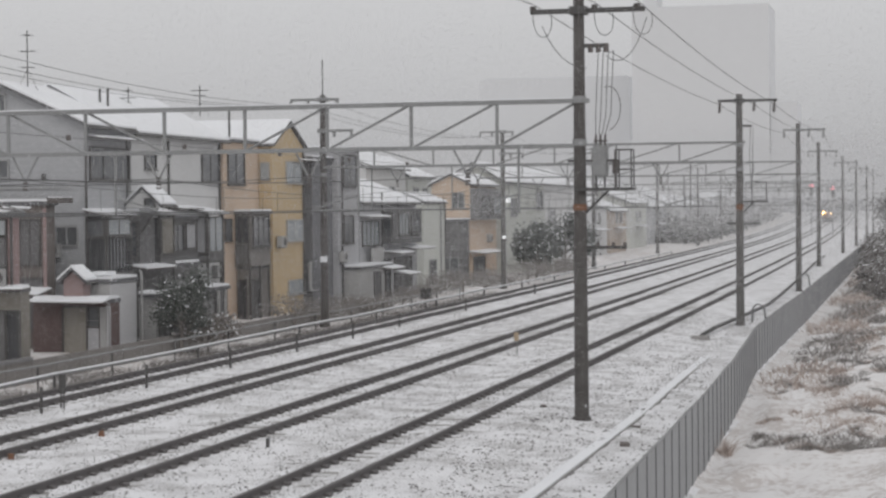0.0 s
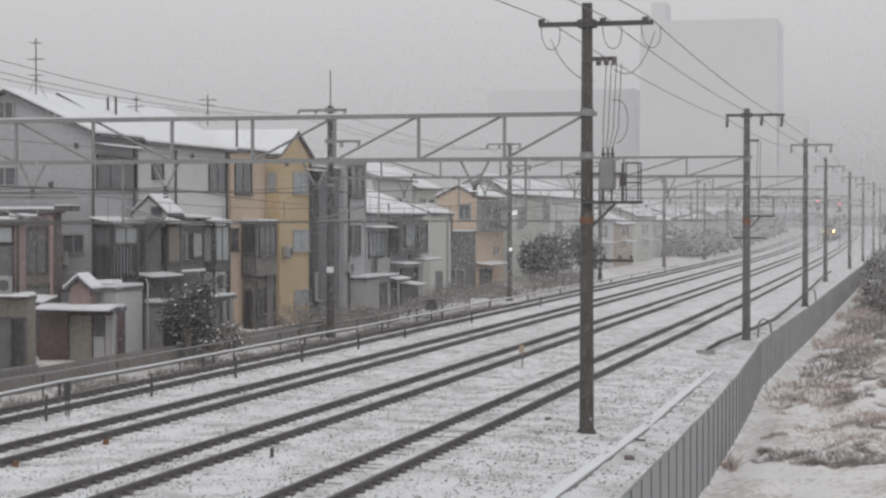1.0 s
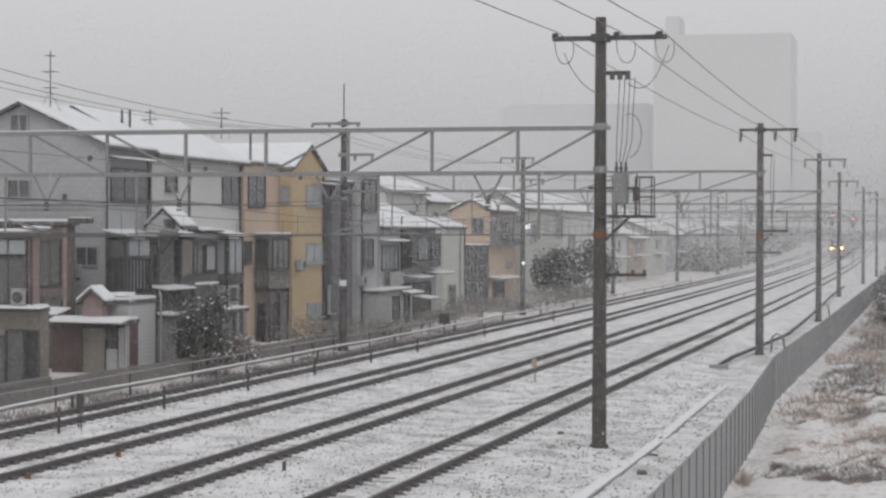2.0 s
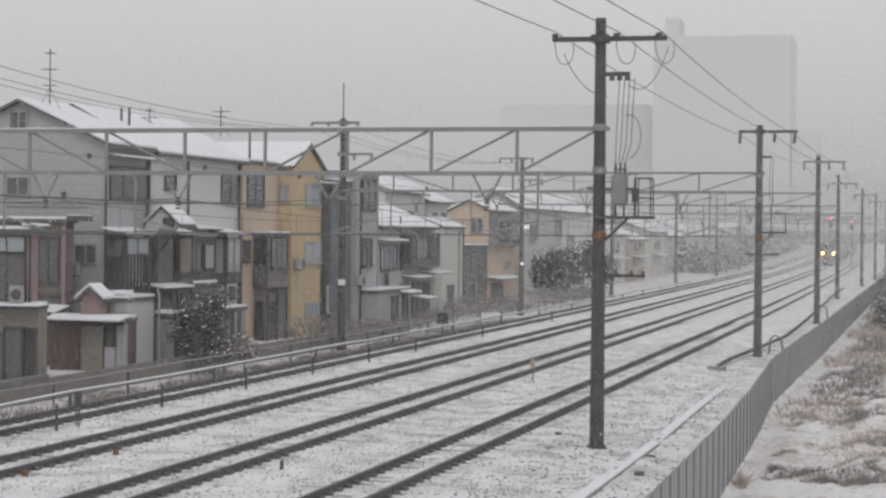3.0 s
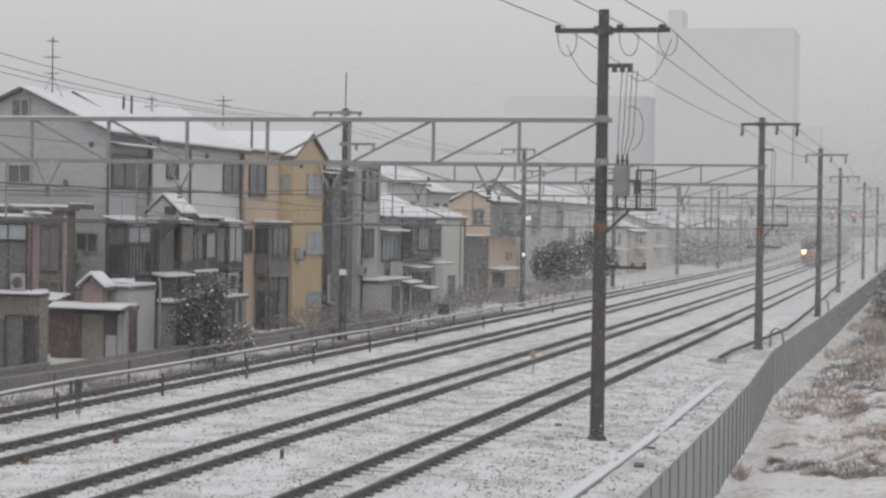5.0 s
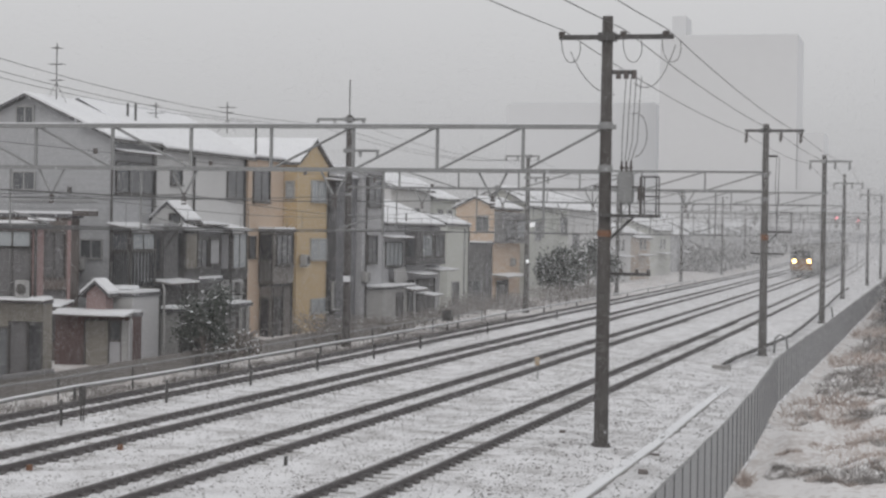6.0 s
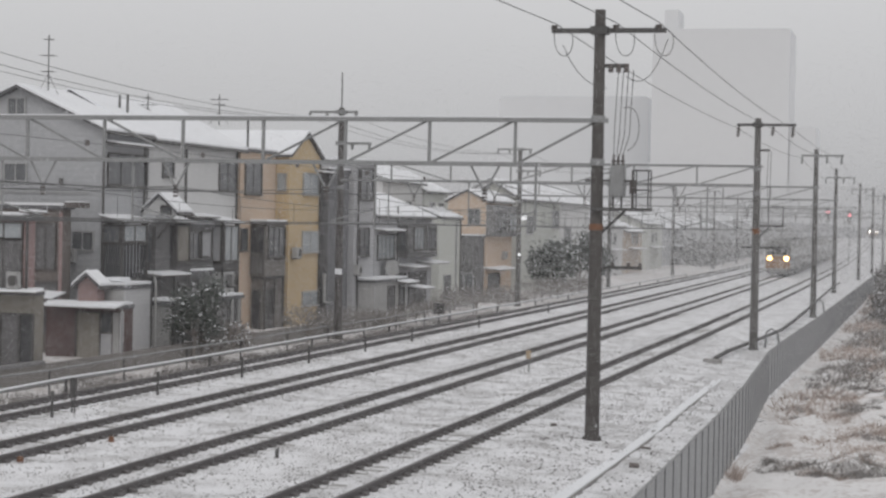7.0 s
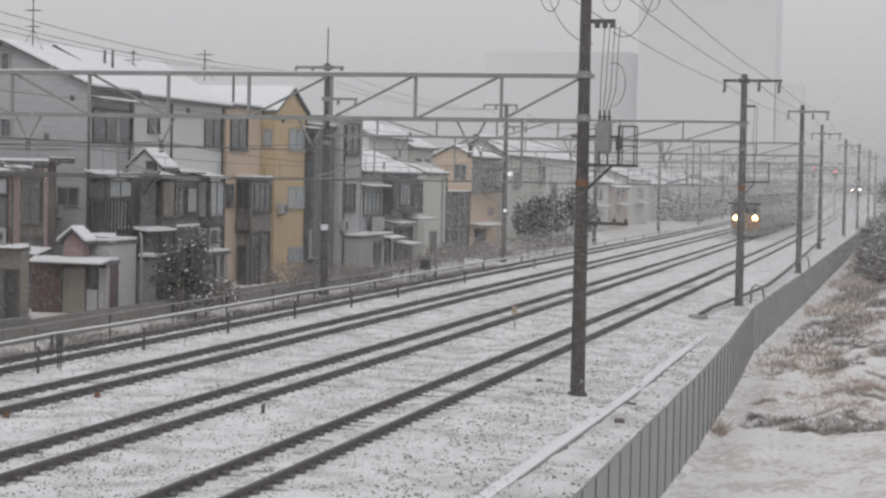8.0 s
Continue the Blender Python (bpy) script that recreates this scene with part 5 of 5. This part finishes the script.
for k in range(16):
    yy = 66 + k * 8.5
    scrub_patch("dry_scrub", "dull brown dry scrub in the snow beyond the fence", fence_x(yy) + 1.7 + 0.5 * (k % 3), yy, 1.5, 5.0, 480, 0.3, 0.5 + 0.06 * k, 300 + k, PALE_TWIG if k % 3 else STRAW, 0.016)


def strewn(name, label, category, count, area, low, high, material, seed, clump=0.6):
    """Small rough stones lying half in the snow, as one scatter."""
    g = random.Random(seed)
    verts, faces = [], []
    left = count
    while left:
        x, y = g.uniform(area[0], area[1]), area[2] + (area[3] - area[2]) * g.random() ** 1.25
        if noise.noise((x * clump, y * clump * 0.6, seed * 1.0)) + g.gauss(0, 0.5) < 0.02:
            continue
        if any(abs(abs(x - t - bend(y)) - GAUGE / 2) < 0.09 for t in TRACKS):
            continue
        left -= 1
        z, r = ground_z(x, y), low + (high - low) * g.random() ** 2.5
        i = len(verts)
        q = g.uniform(0, 1.5)
        for k in range(4):
            a = q + k * 1.571 + g.uniform(-0.3, 0.3)
            verts.append((x + math.cos(a) * r, y + math.sin(a) * r, z + r * g.uniform(-0.1, 0.25)))
        verts.append((x + g.gauss(0, 0.2) * r, y + g.gauss(0, 0.2) * r, z + r * g.uniform(0.6, 1.1)))
        faces += [(i, i + 1, i + 4), (i + 1, i + 2, i + 4), (i + 2, i + 3, i + 4), (i + 3, i, i + 4)]
    me = bpy.data.meshes.new(name)
    me.from_pydata(verts, [], faces)
    me.materials.append(material)
    return tagged(new(name, me), label, category, kind="stuff")


STONE = mat("wet_ballast_stone", (0.19, 0.182, 0.182), 0.8, (0.33, 0.32, 0.32), 3, 25, 0.9, 0.2)
strewn("ballast_stones", "dark wet ballast stones showing through the thin snow", "stones", 52000, (-26.0, -7.0, 27, 95), 0.010, 0.036, STONE, 41, 1.6)
strewn("ballast_stones", "dark wet stones and dirt on the snowy path by the fence", "stones", 5000, (-9.5, -4.8, 27, 70), 0.012, 0.05, STONE, 42, 1.2)
DARK_STRAW = mat("sodden_dry_grass", (0.24, 0.225, 0.215), 0.9, (0.35, 0.335, 0.325), 2, 10, 0.9, 0.05)
g = random.Random(91)
for k in range(230):
    y = 46.0 + 45 * g.random() ** 2.1
    x = fence_x(y) + 0.7 + 6.2 * g.random()
    if noise.noise((x * 0.5, y * 0.3, 2.0)) < -0.25:
        continue
    scrub_patch("grass_tuft", "sodden tuft of flattened dry grass in the snow", x, y, g.uniform(0.12, 0.45), g.uniform(0.15, 0.8), 400, 0.03, 0.2, 500 + k, DARK_STRAW if k % 4 else STRAW, 0.006)
rng = random.Random(77)
for k in range(46):
    y = 47 + 3.2 * k + rng.uniform(-1, 1)
    edge = fence_x(y) + 1.0
    for j in range(2):
        side = rng.random()
        x = edge + 0.4 + (5.0 + y * 0.02) * (side ** 0.7)
        if x < -3.2 + 0.01 * y and rng.random() < 0.6:
            continue
        if x < 0.2 and y < 75 and rng.random() < 0.5:
            continue
        tall = 0.14 + 0.42 * side
        scrub_patch("dry_scrub", "dry brown scrub and grass poking through the snow", x, y, rng.uniform(0.6, 1.6), rng.uniform(1.0, 2.8), 900, 0.05, tall * (1 + y / 160), 100 + 2 * k + j, STRAW if rng.random() < 0.8 else PALE_TWIG, 0.005 + y * 0.00008)
scrub_patch("dry_grass", "flattened tuft of dry grass poking through the snow", -2.1, 46.9, 1.9, 1.0, 2600, 0.04, 0.24, 31, DARK_STRAW, 0.007)
scrub_patch("dry_grass", "flattened tuft of dry grass poking through the snow", -3.5, 47.5, 0.7, 1.2, 700, 0.05, 0.3, 32, DARK_STRAW, 0.007)
scrub_patch("dry_weed", "rust-brown dry weed against the foot of the fence", fence_x(45.6) + 0.25, 45.6, 0.15, 0.5, 160, 0.15, 0.7, 38, STRAW, 0.008)
rng = random.Random(17)
for k in range(22):
    y = 112 + 6.2 * k + rng.uniform(-2, 2)
    for j in range(2):
        x = -3.6 + 2.8 * j + rng.uniform(-0.3, 0.9) + max(0, 165 - y) * 0.035
        tall = 0.9 + max(0, y - 120) * 0.022 + rng.uniform(-0.2, 0.5) + 1.2 * j * (y > 170)
        shrub("dusky bare bush on the bank beside the fence", x, y, -0.6, 2.9, tall * 0.8, 1200, BANK_TWIG, 0.12, 200 + 2 * k + j, 0.04)
for k, (x, y, w, h) in enumerate(((-2.2, 240, 5, 7.2), (0.4, 238, 6, 8.3), (3.0, 236, 7, 8.5))):
    shrub("tall dusky roadside tree in the snow", x, y, -0.5, w, h, 3200, BANK_TWIG, 0.2, 60 + k, 0.04)
rng = random.Random(19)
for k in range(44):
    y = 44 + 1.9 * k
    scrub_patch("ditch_weeds", "dark dead weeds along the ditch before the plots", -28.0 - rng.uniform(-0.9, 1.5), y, rng.uniform(0.6, 1.2), rng.uniform(1.0, 1.8), 420, 0.08, 0.45, 700 + k, PALE_TWIG, 0.012)
# Snow haze is mixed into this flat grey woodland colour.
FAR_TREE = mat("far_woodland_haze", (0.21, 0.21, 0.205), 0.95, (0.16, 0.16, 0.158), 0.3, 3, 0.8, 0.0)
rng = random.Random(5)
verts, faces = [], []
for k in range(30000):
    y = rng.uniform(285, 520)
    x = bend(y) - 30 - abs(rng.gauss(0, 28))
    h = 2.2 + 2.8 * abs(noise.noise((x * 0.06, y * 0.05, 3.0))) * 2
    c = Vector((x, y, climb(y) - 0.5 + h * rng.random()))
    d = Vector((rng.gauss(0, 1), rng.gauss(0, 0.5), rng.gauss(0, 1))).normalized() * rng.uniform(0.22, 0.55)
    e = d.orthogonal().normalized() * rng.uniform(0.15, 0.35)
    i = len(verts)
    verts += [c + d, c + e, c - d, c - e]
    faces.append((i, i + 1, i + 2, i + 3))
me = bpy.data.meshes.new("far_woods")
me.from_pydata(verts, [], faces)
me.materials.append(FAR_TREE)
tagged(new("far_woods", me), "far scrub and trees with snow haze mixed into their colour", "trees", kind="stuff")
# Wall colour of the farthest houses, paled with the haze mixed in.
FAR_WALL = mat("haze_pale_far_wall", (0.50, 0.505, 0.51), 0.9, (0.44, 0.445, 0.45), 0.3, 3, 0.8, 0.0)
for k in range(9):
    y = 285 + 24 * k + rng.uniform(-6, 6)
    x = bend(y) - 33 - rng.uniform(0, 10)
    e = climb(y) + rng.uniform(3.6, 6.4)
    h, I = house("far house with haze in its wall colour and a snowy pitched roof", x, 8.0, y, y + rng.uniform(9, 14), e, e + 1.7, FAR_WALL, k % 3 != 1, climb(y) - 1.0)
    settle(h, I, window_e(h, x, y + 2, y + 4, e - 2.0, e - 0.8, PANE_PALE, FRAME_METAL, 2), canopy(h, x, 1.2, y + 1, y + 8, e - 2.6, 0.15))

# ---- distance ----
# Close to the sky's tone: haze is mixed into the far blocks' colour.
FAR_BLOCK = mat("far_concrete_with_haze", (0.71, 0.715, 0.725), 0.9, (0.68, 0.685, 0.695), 0.02, 0.2, 0.6, 0.0)
# One tone for everything beyond the line, the horizon haze put into it.
MIST = mat("pale_distance_haze", (0.36, 0.365, 0.38), 1.0, (0.31, 0.315, 0.33), 0.03, 0.12, 0.8, 0.0)
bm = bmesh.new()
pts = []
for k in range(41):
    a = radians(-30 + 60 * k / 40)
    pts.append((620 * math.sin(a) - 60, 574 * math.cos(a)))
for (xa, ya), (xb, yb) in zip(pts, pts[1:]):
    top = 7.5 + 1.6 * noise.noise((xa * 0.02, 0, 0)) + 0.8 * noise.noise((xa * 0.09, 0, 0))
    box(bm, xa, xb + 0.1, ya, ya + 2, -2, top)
made("backdrop", bm, MIST, "distant trees and roofs with snow haze painted into their tone", "backdrop", kind="structure")
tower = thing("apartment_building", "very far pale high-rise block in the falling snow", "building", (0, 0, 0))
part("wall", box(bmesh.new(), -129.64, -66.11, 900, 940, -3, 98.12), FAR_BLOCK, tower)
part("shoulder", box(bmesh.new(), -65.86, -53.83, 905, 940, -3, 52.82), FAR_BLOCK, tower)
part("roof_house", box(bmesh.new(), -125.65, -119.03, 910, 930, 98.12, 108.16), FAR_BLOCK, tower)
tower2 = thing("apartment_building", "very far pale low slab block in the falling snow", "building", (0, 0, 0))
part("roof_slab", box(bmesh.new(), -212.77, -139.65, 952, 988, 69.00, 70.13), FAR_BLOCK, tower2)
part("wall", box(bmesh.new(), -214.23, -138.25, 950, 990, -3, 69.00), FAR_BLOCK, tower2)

# ---- clutter on the backs of the houses ----
rng = random.Random(11)
for x, y, z, end in ((-35.5, 75.0, 3.22, True), (-33.0, 97.96, 3.15, False), (-32.4, 107.3, 2.08, False), (-32.8, 117.0, -0.5, False),
                     (-33.8, 90.32, 1.83, False), (-33.8, 153.2, 2.4, False)):
    a = thing("air_conditioner", "pale outdoor air-conditioner unit on a house wall", "air conditioner", (x, y, z), "air conditioners")
    part("case", box(bmesh.new(), -0.15, 0.15, -0.4, 0.4, 0.0, 0.58), PALE_SHEET, a)
    part("fan_grille", tube(bmesh.new(), [(0.15, 0.08, 0.29), (0.175, 0.08, 0.29)], 0.22, 12), FRAME_DARK, a)
    part("bracket", box(bmesh.new(), -0.18, 0.1, -0.3, 0.3, -0.06, -0.002), DARK_STEEL, a)
    if end:
        a.rotation_euler = (0, 0, -math.pi / 2)
for h_ob, x, y, z0, z1 in ((H2, -33.93, 84.35, -0.8, 8.4), (H2, -33.93, 91.12, -0.8, 8.6), (H3, -33.18, 102.3, -0.8, 8.4), (H5, -32.53, 107.63, -0.8, 8.2), (H6, -32.93, 117.60, -0.8, 6.2), (H7, -33.33, 136.06, -0.8, 5.4)):
    p = part("downpipe", tube(bmesh.new(), [(x, y, z0), (x, y, z1)], 0.055, 6), FRAME_DARK, h_ob)
    p.matrix_local = Matrix.Translation(-h_ob.location)
made("laundry_pole", tube(bmesh.new(), [(-32.25, 118.2, 3.3), (-32.25, 125.0, 3.3)], 0.025, 6), FRAME_METAL, "thin metal laundry pole before an upper bay", "pole", "laundry poles")

for x, y, w, d in ((-7.0, 47.9, 0.5, 0.12), (-6.6, 44.2, 0.22, 0.3), (-9.7, 50.4, 0.16, 0.18)):
    bm = box(bmesh.new(), -w / 2, w / 2, -d / 2, d / 2, -0.03, 0.06)
    ob = made("scrap_board", bm, BROWN_WALL, "dark scrap of board lying in the snow", "board", "scrap boards")
    ob.matrix_world = pose(x, y, ground_z(x, y), 4, 3, 12)
part("marker_lamp", box(bmesh.new(), 0.25, 0.55, -0.3, -0.1, 5.5, 5.85), LAMP_PALE, poles["c"], "small white lamp")
part("marker_lamp", tube(bmesh.new(), [(0.1, -0.24, 3.1), (0.1, -0.2, 3.1)], 0.12, 10), LAMP_PALE, poles["c"], "small white lamp")

# ---- falling snow: fine flakes that fill the air over the line ----
FLAKE = bpy.data.materials.new("snow_flake")
FLAKE.use_nodes = True
fn = FLAKE.node_tree
fn.nodes.clear()
flake_front, flake_through = fn.nodes.new("ShaderNodeBsdfDiffuse"), fn.nodes.new("ShaderNodeBsdfTranslucent")
flake_front.inputs["Color"].default_value = flake_through.inputs["Color"].default_value = (0.72, 0.72, 0.73, 1)
flake_mix, flake_out = fn.nodes.new("ShaderNodeMixShader"), fn.nodes.new("ShaderNodeOutputMaterial")
fn.links.new(flake_front.outputs[0], flake_mix.inputs[1])
fn.links.new(flake_through.outputs[0], flake_mix.inputs[2])
fn.links.new(flake_mix.outputs[0], flake_out.inputs[0])


def snowfall(seed, share, dim, bands, top):
    """Flakes lumped together more and more the farther they are; dim is the share of light that a metre of air takes."""
    g = np.random.default_rng(seed)
    centres, sizes = [], []
    for y0, y1, x0, x1, grain in bands:
        size = grain * (y0 + y1) / 2
        high = top + 0.015 * y1
        count = int(share * dim / (0.5 * size * size) * (y1 - y0) * (x1 - x0) * high)
        c = np.stack([g.uniform(x0, x1, count), g.uniform(y0, y1, count), g.uniform(-0.2, high, count)], 1)
        c[:, 2] += 0.000036 * np.maximum(c[:, 1] - 250, 0) ** 2
        centres.append(c)
        sizes.append(np.full(count, size) * g.uniform(0.7, 1.2, count))
    c, s = np.concatenate(centres), np.concatenate(sizes)
    a = g.normal(size=c.shape)
    a /= np.linalg.norm(a, axis=1)[:, None]
    b = np.cross(a, g.normal(size=c.shape))
    b /= np.linalg.norm(b, axis=1)[:, None]
    s = s[:, None] * 0.88
    tri = np.stack([c + a * s, c - 0.5 * a * s + 0.866 * b * s, c - 0.5 * a * s - 0.866 * b * s], 1).reshape(-1, 3)
    n = len(c)
    me = bpy.data.meshes.new("falling_snow")
    me.vertices.add(3 * n)
    me.vertices.foreach_set("co", tri.astype(np.float32).ravel())
    me.loops.add(3 * n)
    me.loops.foreach_set("vertex_index", np.arange(3 * n, dtype=np.int32))
    me.polygons.add(n)
    me.polygons.foreach_set("loop_start", np.arange(0, 3 * n, 3, dtype=np.int32))
    me.update(calc_edges=True)
    me.materials.append(FLAKE)
    return tagged(new("falling_snow", me), "fine white snowflakes drifting down through the air", "snow", kind="stuff")


def air(*stretches):
    return [(y0, y1, -0.54 * y1 - 2, 0.02 * y1 + 2, k) for y0, y1, k in stretches]


NEAR_AIR = air((26, 32, 0.00021), (32, 40, 0.00021), (40, 50, 0.00021), (50, 62, 0.00021), (62, 77, 0.00021), (77, 95, 0.00021), (95, 112, 0.00024))
MID_AIR = air((112, 125, 0.00027), (125, 140, 0.00028), (140, 158, 0.0003), (158, 180, 0.00032))
FAR_AIR = air((180, 205, 0.00035), (205, 235, 0.00038), (235, 270, 0.0004), (270, 310, 0.00042), (310, 360, 0.00045), (360, 430, 0.0005))
flurries = [snowfall(3, 0.5, 0.0013, NEAR_AIR, 10.5), snowfall(4, 0.5, 0.0013, NEAR_AIR, 10.5)]
flurries += [snowfall(5, 1.0, 0.0026, MID_AIR, 10.0), snowfall(6, 1.0, 0.0036, FAR_AIR, 8.5)]


# ---- what moves ----
def on_track(x0, y):
    s = -0.0000844 * (min(y, 200) - 51) if y < 200 else -0.01256
    up = 0.000072 * max(y - 250, 0) if y < 560 else 0.0
    return pose(x0 + bend(y), y, climb(y), math.degrees(math.atan(up)), 0, -math.degrees(math.atan(s)))


def motions():
    walk(train_one, [(t, on_track(TRACKS[1], y)) for t, y in ((0, 440), (1.5, 391), (3.0, 342), (3.5, 326), (4.5, 294), (6.0, 246), (7.0, 217), (7.5, 203), (8.0, 190))])
    walk(train_two, [(t, on_track(TRACKS[0], y)) for t, y in ((0, 788), (4.0, 656), (6.0, 590), (8.0, 524))])

    for f, (dx, dy, dz) in zip(flurries, ((1.6, -0.8, -4.0), (2.6, -1.4, -5.0), (2.2, -1.0, -4.4), (2.4, -1.2, -4.6))):
        walk(f, [(0, pose(-dx / 2, -dy / 2, -dz / 2)), (8.0, pose(dx / 2, dy / 2, dz / 2))])


motions()
